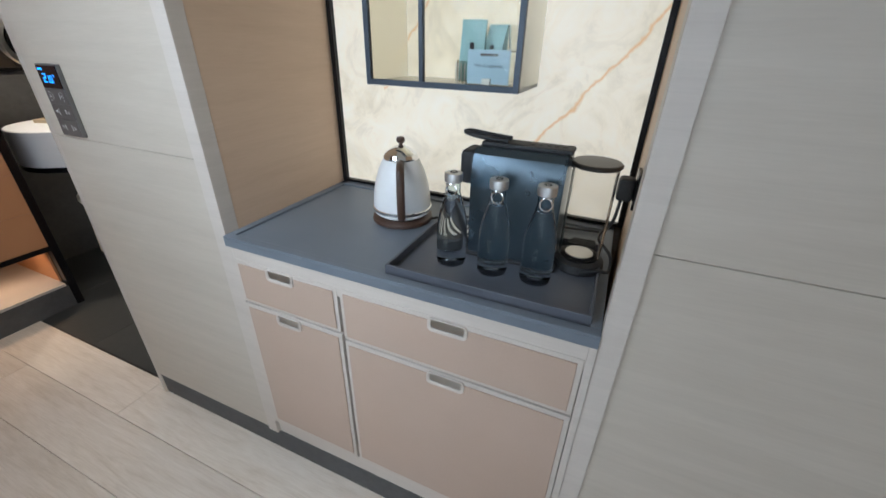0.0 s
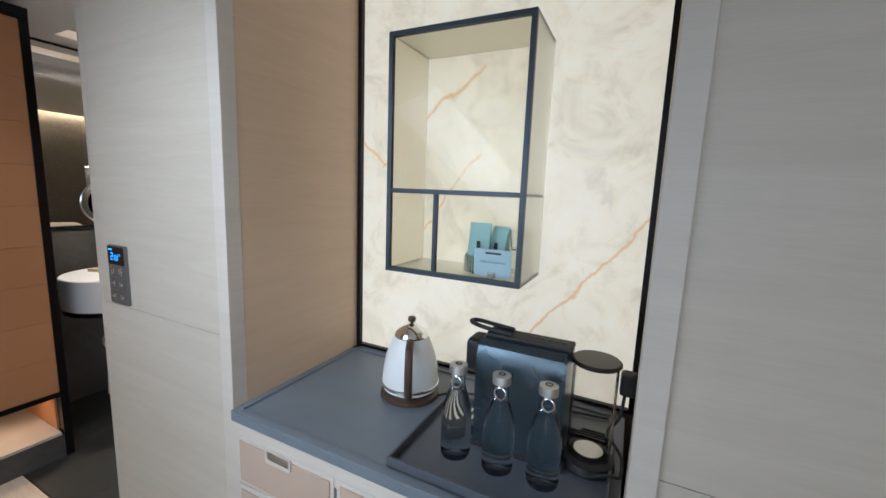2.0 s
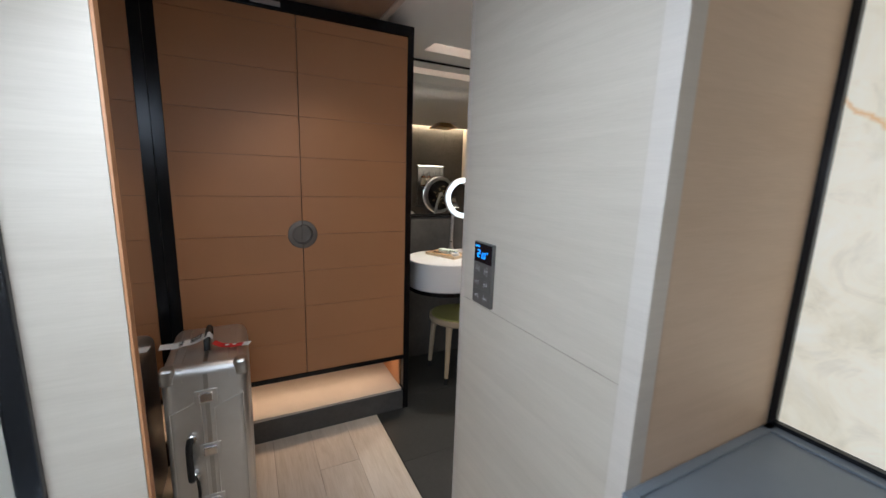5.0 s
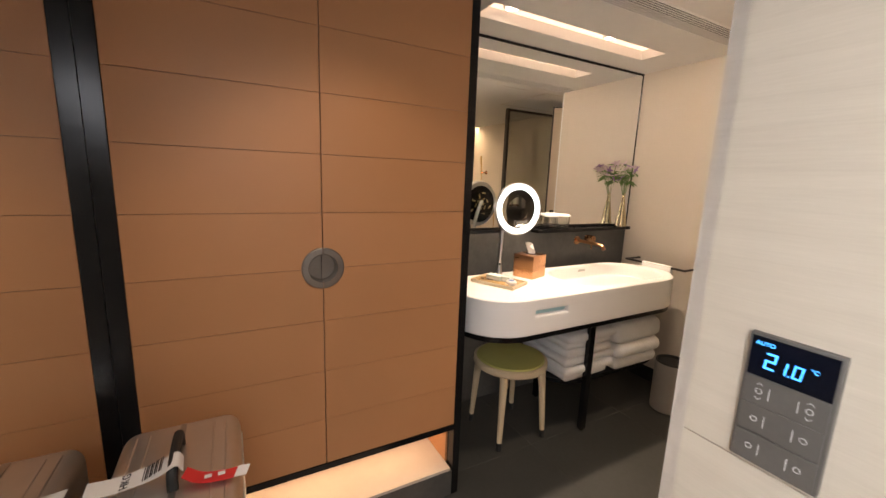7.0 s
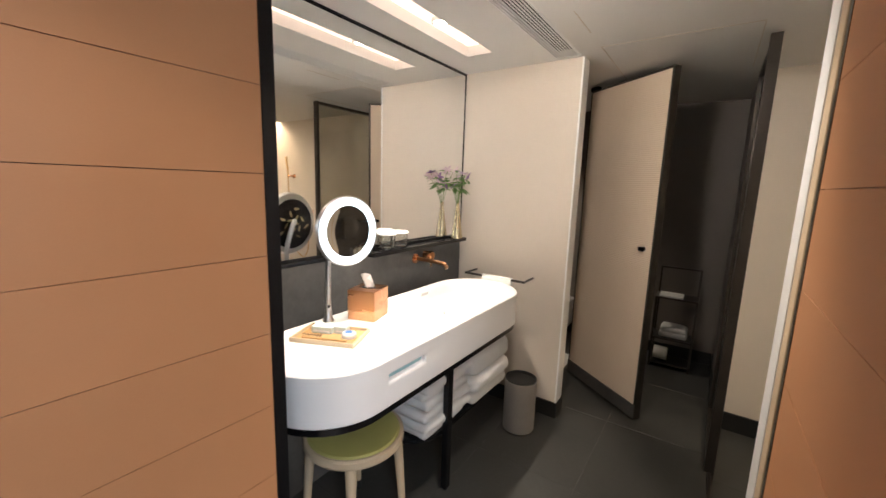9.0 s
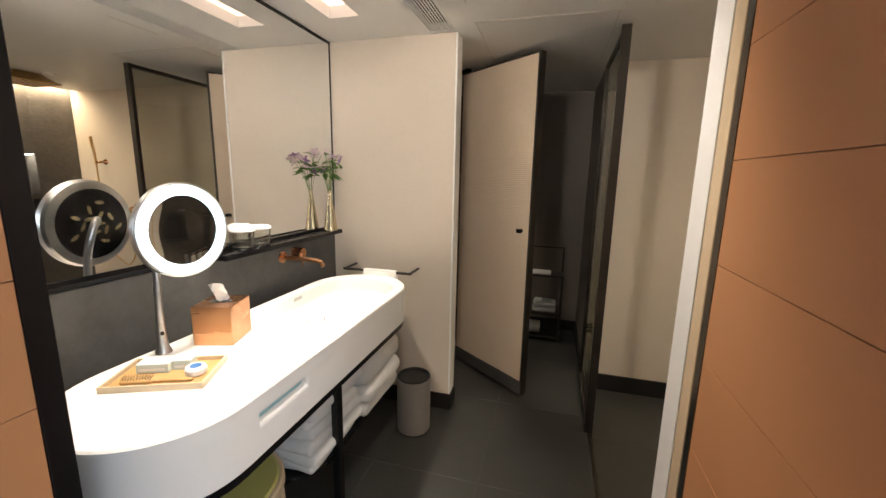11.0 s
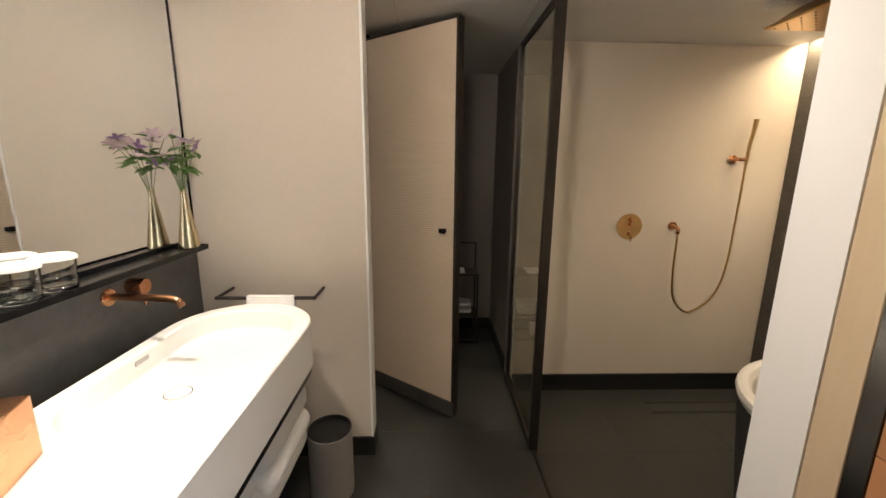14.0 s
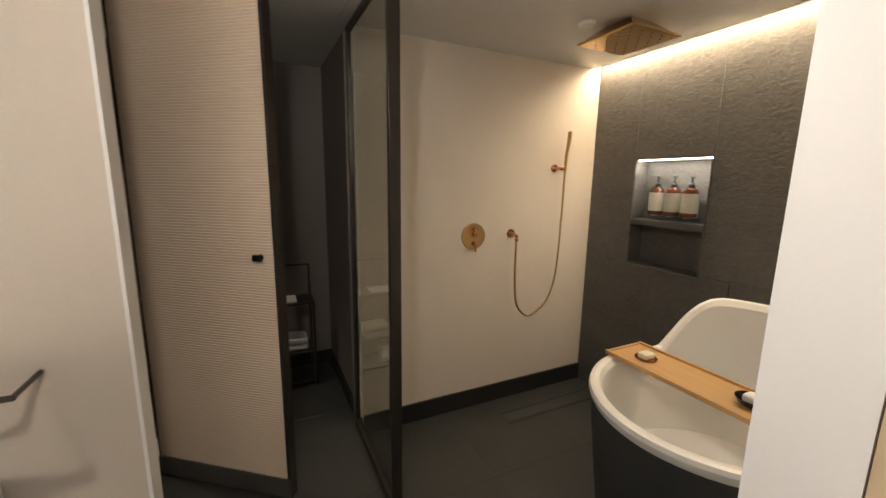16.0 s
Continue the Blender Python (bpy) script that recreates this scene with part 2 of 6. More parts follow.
M["spot"] = plain("spot_face", (1, 0.95, 0.85), 0.4, 0, 12.0, (1.0, 0.88, 0.68))
M["rib"] = rib_mat()
# toilet walls: the compartment's shade is put into this darker base colour
M["wc_shade"] = surface("wc_wall_darkened", (0.17, 0.15, 0.135), (0.21, 0.185, 0.165), 0.55, size=1.5, fine=90, relief=0.06)
M["pull"] = surface("satin_bronze", (0.20, 0.175, 0.155), (0.26, 0.23, 0.205), 0.42, metal=0.7, size=6, fine=160, relief=0.03)
M["trough"] = plain("light_trough", (1.0, 0.85, 0.72), 0.5, 0, 1.0, (1.0, 0.73, 0.54))
M["beech"] = surface("pale_beech", (0.58, 0.45, 0.29), (0.66, 0.53, 0.36), 0.45, scale=(1, 1, 0.2), size=5, fine=60, relief=0.05)
M["olive"] = surface("olive_leather", (0.42, 0.40, 0.11), (0.49, 0.46, 0.15), 0.42, size=5, fine=300, relief=0.15)
M["alu"] = surface("aluminium_shell", (0.70, 0.69, 0.67), (0.78, 0.77, 0.75), 0.42, metal=1.0, size=7, fine=30, relief=0.25, dist=0.002)
M["rubber"] = surface("black_rubber", (0.012, 0.012, 0.012), (0.022, 0.022, 0.022), 0.55, size=7, fine=120, relief=0.05)
M["paper"] = plain("white_paper", (0.80, 0.80, 0.79), 0.6)
M["red"] = plain("red_label", (0.62, 0.03, 0.03), 0.45)
M["ink"] = plain("dark_ink", (0.02, 0.02, 0.025), 0.6)
M["aqua"] = surface("pale_aqua_paper", (0.30, 0.52, 0.56), (0.36, 0.58, 0.62), 0.6, size=4, fine=120, relief=0.03)
M["pale_carton"] = surface("pale_sage_carton", (0.56, 0.64, 0.60), (0.62, 0.70, 0.66), 0.6, size=6, fine=120, relief=0.02)
M["porcelain"] = surface("white_enamel", (0.78, 0.77, 0.74), (0.82, 0.81, 0.78), 0.3, size=3, fine=120, relief=0.0)
M["walnut"] = surface("dark_walnut", (0.055, 0.028, 0.018), (0.09, 0.048, 0.03), 0.4, size=8, fine=60, relief=0.08)
M["bamboo"] = surface("bamboo", (0.46, 0.27, 0.10), (0.56, 0.35, 0.15), 0.4, scale=(12, 1, 1), size=4, fine=40, relief=0.06)
M["amber"] = glass("amber_glass", (0.40, 0.13, 0.03), 0.02)
M["water"] = glass("water", (0.90, 0.97, 1.0), 0.0, 1.33)


# ---- mesh helpers ----
def box(bm, x0, x1, y0, y1, z0, z1, bevel=0.0, seg=2):
    m = Matrix.LocRotScale(((x0 + x1) / 2, (y0 + y1) / 2, (z0 + z1) / 2), None, (abs(x1 - x0), abs(y1 - y0), abs(z1 - z0)))
    vs = bmesh.ops.create_cube(bm, size=1, matrix=m)["verts"]
    if bevel:
        es = list({e for v in vs for e in v.link_edges})
        bmesh.ops.bevel(bm, geom=es, offset=bevel, segments=seg, affect="EDGES", profile=0.5)
    return bm


def boxes(*items, bevel=0.0):
    bm = bmesh.new()
    for it in items:
        box(bm, *it, bevel=bevel)
    return bm


def lathe(bm, profile, center=(0, 0, 0), steps=40, a=1.0, b=1.0):
    """A turned solid from (radius, height) pairs, bottom to top; a, b: oval factors."""
    rings = []
    for r, z in profile:
        if r <= 1e-6:
            rings.append([bm.verts.new((center[0], center[1], center[2] + z))])
        else:
            rings.append([bm.verts.new((center[0] + a * r * math.cos(2 * math.pi * k / steps), center[1] + b * r * math.sin(2 * math.pi * k / steps), center[2] + z)) for k in range(steps)])
    for lo, hi in zip(rings, rings[1:]):
        for k in range(steps):
            j = (k + 1) % steps
            if len(lo) == 1 and len(hi) == 1:
                continue
            if len(lo) == 1:
                bm.faces.new((lo[0], hi[j], hi[k]))
            elif len(hi) == 1:
                bm.faces.new((lo[k], lo[j], hi[0]))
            else:
                bm.faces.new((lo[k], lo[j], hi[j], hi[k]))
    if profile[0] == profile[-1]:
        bmesh.ops.remove_doubles(bm, verts=rings[0] + rings[-1], dist=1e-6)
        return bm
    if len(rings[0]) > 1:
        bm.faces.new(list(reversed(rings[0])))
    if len(rings[-1]) > 1:
        bm.faces.new(rings[-1])
    return bm


def tube(bm, pts, r, steps=12, radii=None, cap=True):
    """A round bar along points."""
    pts = [Vector(p) for p in pts]
    rings, up = [], None
    for i, p in enumerate(pts):
        d = (pts[min(i + 1, len(pts) - 1)] - pts[max(i - 1, 0)]).normalized()
        if up is None:
            up = d.orthogonal().normalized()
        up = (up - d * up.dot(d)).normalized()
        side = d.cross(up)
        rr = radii[i] if radii else r
        rings.append([bm.verts.new(p + rr * (math.cos(2 * math.pi * k / steps) * up + math.sin(2 * math.pi * k / steps) * side)) for k in range(steps)])
    for lo, hi in zip(rings, rings[1:]):
        for k in range(steps):
            j = (k + 1) % steps
            bm.faces.new((lo[k], lo[j], hi[j], hi[k]))
    if cap:
        bm.faces.new(list(reversed(rings[0])))
        bm.faces.new(rings[-1])
    return bm


def curve_pts(pts, n=8):
    """Catmull-Rom through points."""
    P = [Vector(p) for p in pts]
    P = [2 * P[0] - P[1]] + P + [2 * P[-1] - P[-2]]
    out = []
    for i in range(1, len(P) - 2):
        for k in range(n):
            t = k / n
            a, b, c, d = P[i - 1], P[i], P[i + 1], P[i + 2]
            out.append(0.5 * ((2 * b) + (c - a) * t + (2 * a - 5 * b + 4 * c - d) * t * t + (3 * b - a - 3 * c + d) * t ** 3))
    return out + [P[-2]]


def disc_bar(bm, center, axis, r, thick, steps=40, bevel=0.0):
    """A round plate whose axis is given; bevelled at its front rim."""
    prof = [(r, 0), (r, thick - bevel), (r - bevel, thick)] if bevel else [(r, 0), (r, thick)]
    tmp = bmesh.new()
    lathe(tmp, prof, steps=steps)
    m = Matrix.Translation(center) @ Vector(axis).to_track_quat("Z", "Y").to_matrix().to_4x4()
    bmesh.ops.transform(tmp, matrix=m, verts=tmp.verts)
    me = bpy.data.meshes.new("tmp")
    tmp.to_mesh(me)
    bm.from_mesh(me)
    tmp.free()
    bpy.data.meshes.remove(me)
    return bm


def stadium(x0, x1, y0, y1, n=14):
    """Outline of a bar with half-round ends along y."""
    r, cx = (x1 - x0) / 2, (x0 + x1) / 2
    pts = [(cx + r * math.cos(a), y1 - r + r * math.sin(a)) for a in [math.pi * k / n for k in range(n + 1)]]
    return pts + [(cx + r * math.cos(a), y0 + r + r * math.sin(a)) for a in [math.pi + math.pi * k / n for k in range(n + 1)]]


def round_rect(x0, x1, y0, y1, r, n=6):
    out = []
    for cx, cy, s in ((x1 - r, y1 - r, 0), (x0 + r, y1 - r, 1), (x0 + r, y0 + r, 2), (x1 - r, y0 + r, 3)):
        out += [(cx + r * math.cos(math.pi / 2 * (s + k / n)), cy + r * math.sin(math.pi / 2 * (s + k / n))) for k in range(n + 1)]
    return out


def slab(bm, outline, z0, z1, bevel=0.0):
    """An upright prism over an outline, its top and bottom edges eased."""
    def ring(z, off):
        n, out = len(outline), []
        for i, p in enumerate(outline):
            a, c = Vector(outline[i - 1]), Vector(outline[(i + 1) % n])
            t = (c - a).normalized()
            out.append(bm.verts.new((p[0] - t.y * off, p[1] + t.x * off, z)))
        return out
    rings = [ring(z0, bevel), ring(z0 + bevel, 0), ring(z1 - bevel, 0), ring(z1, bevel)] if bevel else [ring(z0, 0), ring(z1, 0)]
    for lo, hi in zip(rings, rings[1:]):
        for k in range(len(lo)):
            j = (k + 1) % len(lo)
            bm.faces.new((lo[k], lo[j], hi[j], hi[k]))
    bm.faces.new(list(reversed(rings[0])))
    bm.faces.new(rings[-1])
    return bm


def make(name, bm, mat, parent=None, label="", smooth=True, normals=True):
    if normals:
        bmesh.ops.recalc_face_normals(bm, faces=bm.faces)
    me = bpy.data.meshes.new(name)
    bm.to_mesh(me)
    bm.free()
    me.materials.append(mat)
    if smooth:
        me.polygons.foreach_set("use_smooth", [True] * len(me.polygons))
        me.set_sharp_from_angle(angle=radians(20))
    ob = new(name, me)
    if parent is not None:
        ob.parent = parent
        if parent.type == "EMPTY":
            ob.matrix_parent_inverse = Matrix.Translation(-parent.location)
    if label:
        ob["label"] = label
    return ob


def part(name, bm, mat, parent, label=""):
    return make(name, bm, mat, parent, label)


def thing(name, label, category, group="", at=(0, 0, 0)):
    ob = new(name)
    ob.empty_display_size = 0.05
    ob.location = at
    return tagged(ob, label, category, group)


def setting(name, bm, mat, label="", category=""):
    return tagged(make(name, bm, mat), label, category, kind="structure")


# ---- structure ----
# plan: x along the corridor (minus towards the wardrobe), y across it (plus towards the bathroom)
CEIL, WY, WX = 2.18, 0.834, -1.485
GROOVES = [0.35, 0.53, 0.717, 0.905, 1.09, 1.278, 1.465, 1.653, 1.845, 2.035, 2.092]

setting("subfloor", boxes((-3.4, 3.4, -3.4, 0.868, -0.2, -0.012), (-3.4, -1.5, 0.868, 4.7, -0.2, -0.012), (-1.5, 0.5, 0.868, 4.7, -0.3, -0.112)), M["dark_floor"], "dark screed under the floor finish", "floor")

# walls of the room
setting("wall_minibar_right", boxes((0.09, 3.3, WY + 0.008, 1.45, -0.01, 2.5)), M["pale"], "pale washed veneer wall beside the minibar", "wall")
for i, (z0, z1) in enumerate(((0.10, 1.0125), (1.0138, 2.0), (2.0013, 2.5))):
    setting("wall_panel_right", boxes((0.0902, 3.3, WY - 0.004, WY + 0.008, z0, z1), bevel=0.001), M["pale"], "pale washed veneer wall panel", "wall panel")
setting("wall_minibar_back", boxes((-0.86, 0.09, 1.345, 1.45, -0.01, 2.5)), M["pale"], "wall behind the lit onyx sheet", "wall")
setting("wall_pier", boxes((WX + 0.02, -0.862, WY + 0.008, 1.45, -0.01, 2.5), (WX + 0.02, -0.86, 1.45, 1.66, -0.01, 2.5)), M["pale"], "wall between minibar and bathroom", "wall")
for z0, z1 in ((0.10, 1.0325), (1.0338, 2.5)):
    setting("wall_panel_pier", boxes((WX, -0.888, WY - 0.004, WY + 0.008, z0, z1), bevel=0.0012), M["pale"], "pale washed veneer panel with a shadow joint", "wall panel")
setting("niche_edge", boxes((-0.886, -0.845, WY - 0.012, WY + 0.03, 0.10, 2.45), bevel=0.002), M["pale_edge"], "solid pale wood edge of the minibar recess", "trim")
setting("niche_edge", boxes((0.050, 0.090, WY - 0.012, WY + 0.03, 0.10, 2.45), bevel=0.002), M["pale_edge"], "solid pale wood edge of the minibar recess", "trim")
setting("niche_side", boxes((-0.862, -0.846, WY + 0.03, 1.345, 0.10, 2.45)), M["niche_wood"], "tan veneer side of the minibar recess", "wall panel")
setting("niche_side", boxes((0.070, 0.090, WY + 0.03, 1.345, 0.10, 2.45)), M["niche_wood"], "tan veneer side of the minibar recess", "wall panel")
setting("baseboard", boxes((WX, 3.3, WY + 0.0, WY + 0.03, 0, 0.098)), M["slate_smooth"], "dark recessed plinth", "baseboard")

# end of the pier that faces the bathroom entrance
setting("pier_front_edge", boxes((WX - 0.001, WX + 0.02, WY - 0.004, WY + 0.012, 0.0, 2.5)), M["pale_edge"], "pale veneer edge", "trim")
setting("pier_gap", boxes((WX + 0.006, WX + 0.02, WY + 0.012, WY + 0.022, 0.0, 2.5)), M["black"], "black shadow joint", "trim")
setting("pier_post", boxes((WX - 0.004, WX + 0.02, 1.506, 1.532, 0, 2.15)), M["channel"], "dark brushed metal channel", "trim")
setting("pier_post_wood", boxes((WX - 0.006, WX + 0.02, 1.533, 1.583, 0, 2.15), bevel=0.002), M["beech"], "pale wood trim", "trim")
setting("pier_end_white", boxes((WX - 0.008, WX + 0.03, 1.584, 1.676, -0.1, CEIL)), M["white_lac"], "white lacquered wall end", "wall")
leaf = tagged(make("pocket_door", boxes((WX + 0.004, WX + 0.019, WY + 0.024, 1.505, 0.01, 2.15)), M["leather"]), "tan leather panelled pocket door edge with a pull slot", "door", kind="structure")

# bathroom walls
setting("wall_mirror_side", boxes((-3.3, -3.11, -0.3, 4.7, -0.1, 2.5)), M["slate_smooth"], "dark wall behind the vanity", "wall")
setting("splashback", boxes((-3.11, -3.094, 1.07, 2.85, 0.0, 1.088)), M["slate_smooth"], "dark slate splashback", "wall panel")
setting("wall_bath_back", boxes((-3.11, -2.335, 2.852, 2.95, 0.0, CEIL)), M["cream"], "cream coated wall", "wall")
setting("wall_end_trim", boxes((-2.335, -2.325, 2.848, 2.954, 0.10, CEIL)), M["white_lac"], "slim white edge trim", "trim")
setting("skirting", boxes((-3.09, -2.323, 2.840, 2.852, 0, 0.10), (-2.335, -2.319, 2.840, 2.96, 0, 0.10)), M["skirt"], "dark slate skirting", "baseboard")
setting("wall_wc_back", boxes((-3.11, -1.4, 4.45, 4.6, -0.1, CEIL)), M["wc_shade"], "wall behind the toilet, shade painted in as grey-brown", "wall")
setting("wall_wc_side", boxes((-1.50, -1.40, 3.70, 4.45, -0.1, CEIL)), M["wc_shade"], "toilet side wall, shade painted in as grey-brown", "wall")
setting("skirting", boxes((-3.11, -1.5, 4.438, 4.45, 0, 0.10), (-1.512, -1.5, 3.70, 4.438, 0, 0.10)), M["skirt"], "dark slate skirting", "baseboard")
setting("wall_shower", boxes((-1.46, 0.42, 3.590, 3.70, -0.11, 2.5)), M["cream"], "cream coated shower wall", "wall")
setting("shower_wall_end", boxes((-1.475, -1.46, 3.580, 3.70, -0.1, CEIL)), M["white_lac"], "white wall end beside the glass screen", "trim")
setting("skirting", boxes((-1.46, 0.238, 3.576, 3.590, -0.11, 0.02)), M["skirt"], "dark slate skirting of the shower", "baseboard")
setting("wall_bath_inner", boxes((-0.862, 0.42, 1.45, 1.66, -0.12, 2.5)), M["cream"], "cream wall beside the tub", "wall")
setting("wall_bath_lining", boxes((WX + 0.03, 0.24, 1.66, 1.676, -0.12, CEIL)), M["white_lac"], "white lining wall beside the tub", "wall")

# slate wall with its niche: stone panels round the hole
NX, NY0, NY1, NZ0, NZ1 = 0.239, 2.765, 3.240, 0.893, 1.562
slate_wall = setting("wall_slate", boxes((NX + 0.13, 0.42, 1.66, 3.70, -0.12, 2.5), (NX + 0.012, NX + 0.13, 1.66, NY0, -0.12, 2.5), (NX + 0.012, NX + 0.13, NY1, 3.59, -0.12, 2.5), (NX + 0.012, NX + 0.13, NY0, NY1, -0.12, NZ0), (NX + 0.012, NX + 0.13, NY0, NY1, NZ1, 2.5)), M["slate"], "rough dark slate wall with a lit niche", "wall")
for y0, y1, z0, z1 in ((1.66, NY0, 0.914, 2.3), (NY0, NY1, NZ1, 2.3), (NY1, 3.588, 0.914, 2.3), (1.66, 2.60, -0.12, 0.910), (2.604, 3.588, -0.12, NZ0 - 0.001)):
    make("stone_panel", boxes((NX, NX + 0.012, y0 + 0.001, y1 - 0.001, z0, z1)), M["slate"], slate_wall)
make("stone_panel", boxes((NX, NX + 0.012, NY1, 3.588, NZ0, 0.910), (NX, NX + 0.012, 2.604, NY0, NZ0, 0.910)), M["slate"], slate_wall)
setting("niche_lining", boxes((NX + 0.118, NX + 0.128, NY0, NY1, NZ0, NZ1), (NX + 0.002, NX + 0.118, NY0 - 0.0, NY0 + 0.006, NZ0, NZ1), (NX + 0.002, NX + 0.118, NY1 - 0.006, NY1, NZ0, NZ1)), M["slate"], "slate lining of the niche", "wall panel")
setting("niche_shelf", boxes((NX - 0.004, NX + 0.118, NY0 + 0.006, NY1 - 0.006, 1.155, 1.195), (NX - 0.002, NX + 0.118, NY0 + 0.006, NY1 - 0.006, NZ0, NZ0 + 0.008), bevel=0.001), M["slate_smooth"], "slate shelf across the niche", "shelf")
setting("niche_trim", boxes((NX - 0.003, NX + 0.004, NY0, NY1, NZ0 - 0.003, NZ0 + 0.002), (NX - 0.003, NX + 0.002, NY0 - 0.003, NY0, NZ0, NZ1)), M["channel"], "slim steel edge of the niche", "trim")
setting("niche_led", boxes((NX + 0.02, NX + 0.06, NY0 + 0.008, NY1 - 0.008, NZ1 - 0.004, NZ1 - 0.001)), M["spot"], "slim warm light strip", "light strip")

# ceilings
setting("ceiling_bath", boxes((-3.11, -2.90, 0.91, 4.6, CEIL, 2.3), (-2.74, -2.475, 0.91, 4.6, CEIL, 2.3), (-2.475, -2.335, 0.91, 1.45, CEIL, 2.3), (-2.475, -2.335, 2.815, 4.6, CEIL, 2.3), (-2.335, 0.165, 0.91, 4.6, CEIL, 2.3), (-2.90, -2.74, 0.91, 1.30, CEIL, 2.3), (-2.90, -2.74, 2.545, 4.6, CEIL, 2.3), (-2.90, -2.74, 1.30, 2.545, CEIL + 0.06, 2.3), (-2.475, -2.335, 1.45, 2.815, CEIL + 0.05, 2.3)), M["white_paint"], "white painted bathroom ceiling with a light slot", "ceiling")
setting("light_trough", boxes((-2.897, -2.743, 1.303, 2.542, CEIL + 0.0545, CEIL + 0.0590)), M["trough"], "glowing warm diffuser in the ceiling slot", "light strip")
setting("ceiling_cove", boxes((0.165, 0.42, 1.66, 3.6, 2.28, 2.4), (0.160, 0.165, 1.69, 3.59, CEIL - 0.002, 2.28)), M["white_paint"], "white cove above the slate wall", "ceiling")
setting("cove_led", boxes((0.172, 0.190, 1.70, 3.58, CEIL + 0.03, CEIL + 0.04)), M["led"], "warm light strip in the ceiling cove", "light strip")
setting("ceiling_hatch_lines", boxes((-2.215, -2.211, 2.26, 2.53, CEIL - 0.0015, CEIL + 0.01), (-2.216, -1.55, 2.742, 2.746, CEIL - 0.0015, CEIL + 0.01), (-2.216, -2.212, 2.745, 3.48, CEIL - 0.0015, CEIL + 0.01), (-1.554, -1.55, 2.745, 3.48, CEIL - 0.0015, CEIL + 0.01)), M["cream"], "fine joints of a ceiling access panel", "ceiling")
setting("ceiling_corridor", boxes((-3.11, -1.26, -0.3, 0.905, 2.155, 2.3)), M["brown"], "brown veneer soffit above the corridor", "ceiling")
setting("soffit_edge", boxes((-2.478, -1.26, 0.880, 0.908, 2.146, 2.158), bevel=0.001), M["pale_edge"], "slim pale edge of the soffit", "trim")
setting("ceiling_room", boxes((-1.30, 3.4, -3.4, 1.45, 2.5, 2.6), (-1.30, -1.26, -0.3, 0.905, 2.3, 2.5)), M["white_paint"], "white painted room ceiling", "ceiling")

# outer wall: stub, mirror wall and window bay
PX = -1.25
setting("wall_stub", boxes((PX - 0.03, PX, -0.145, 0.047, 0, 2.5)), M["pale"], "pale veneer wall stub beside the window", "wall")
setting("stub_edge", boxes((PX - 0.028, PX - 0.002, 0.0475, 0.052, 0, 2.5)), M["leather"], "tan edge strip", "trim")
setting("wall_outer_corridor", boxes((-3.11, PX - 0.03, -0.145, -0.115, -0.1, 2.3)), M["pale"], "outer wall behind the mirror", "wall")
setting("wall_bay_low", boxes((PX, -0.36, -0.14, -0.09, -0.1, 0.70), (PX, -0.36, -0.14, -0.09, 2.2, 2.5)), M["pale"], "parapet under the bay window", "wall")
setting("wall_room_left", boxes((-0.46, -0.36, -3.3, -0.10, -0.1, 2.5)), M["pale"], "pale veneer wall of the room", "wall")
setting("wall_room_window", boxes((-0.46, -0.2, -3.4, -3.3, -0.1, 2.5), (2.0, 3.4, -3.4, -3.3, -0.1, 2.5), (-0.2, 2.0, -3.4, -3.3, -0.1, 0.4), (-0.2, 2.0, -3.4, -3.3, 2.4, 2.5)), M["white_paint"], "window wall of the room", "wall")
setting("wall_room_right", boxes((3.3, 3.4, -3.3, 1.45, -0.1, 2.5)), M["white_paint"], "plain wall of the room", "wall")

# bay window
win = tagged(thing("window_bay", "black framed bay window over a pale sill", "window"), kind="structure")
part("window_frame", boxes((PX + 0.001, PX + 0.014, -0.122, -0.084, 0.722, 2.2), (-0.40, -0.36, -0.122, -0.088, 0.722, 2.2), (PX + 0.014, -0.40, -0.122, -0.092, 0.722, 0.740), (PX + 0.014, -0.40, -0.122, -0.092, 2.16, 2.2), bevel=0.002), M["black"], win)
pane = part("pane", boxes((PX + 0.014, -0.40, -0.118, -0.112, 0.740, 2.16)), M["glass"], win)
pane.visible_shadow = False
part("window_sill", boxes((PX, -0.36, -0.14, -0.030, 0.70, 0.722), bevel=0.002), M["white_lac"], win, "white window sill")
setting("balcony_ledge", boxes((-9, 1, -0.50, -0.17, 0.30, 0.36), (-9, 1, -0.56, -0.52, 0.36, 0.42), (-9, 1, -0.62, -0.58, 0.44, 0.48)), plain("pale_metal_rail", (0.50, 0.62, 0.74), 0.25), "pale metal ledge outside the window", "ledge")

# corridor mirror on the outer wall
cm = thing("wall_mirror", "full-height wall mirror in a black metal frame", "mirror", at=(-1.9, -0.1, 0))
part("mirror_glass", boxes((-2.476, PX - 0.045, -0.112, -0.091, 0.0, 2.12)), M["mirror"], cm)
part("frame", boxes((-2.476, PX - 0.03, -0.114, -0.084, 2.12, 2.15), (PX - 0.045, PX - 0.031, -0.114, -0.090, 0.0, 2.12), bevel=0.001), M["black"], cm)

# vanity mirror
vm = thing("vanity_mirror", "wide wall mirror in a slim black frame above the vanity", "mirror", at=(-3.09, 2.0, 1.1))
part("mirror_glass", boxes((-3.11, -3.092, 1.07, 2.844, 1.120, 2.168)), M["mirror"], vm)
part("frame", boxes((-3.11, -3.086, 1.07, 2.850, 2.168, 2.180), (-3.11, -3.088, 2.844, 2.850, 1.09, 2.168), (-3.11, -3.088, 1.07, 2.838, 1.105, 1.120), bevel=0.001), M["black"], vm)

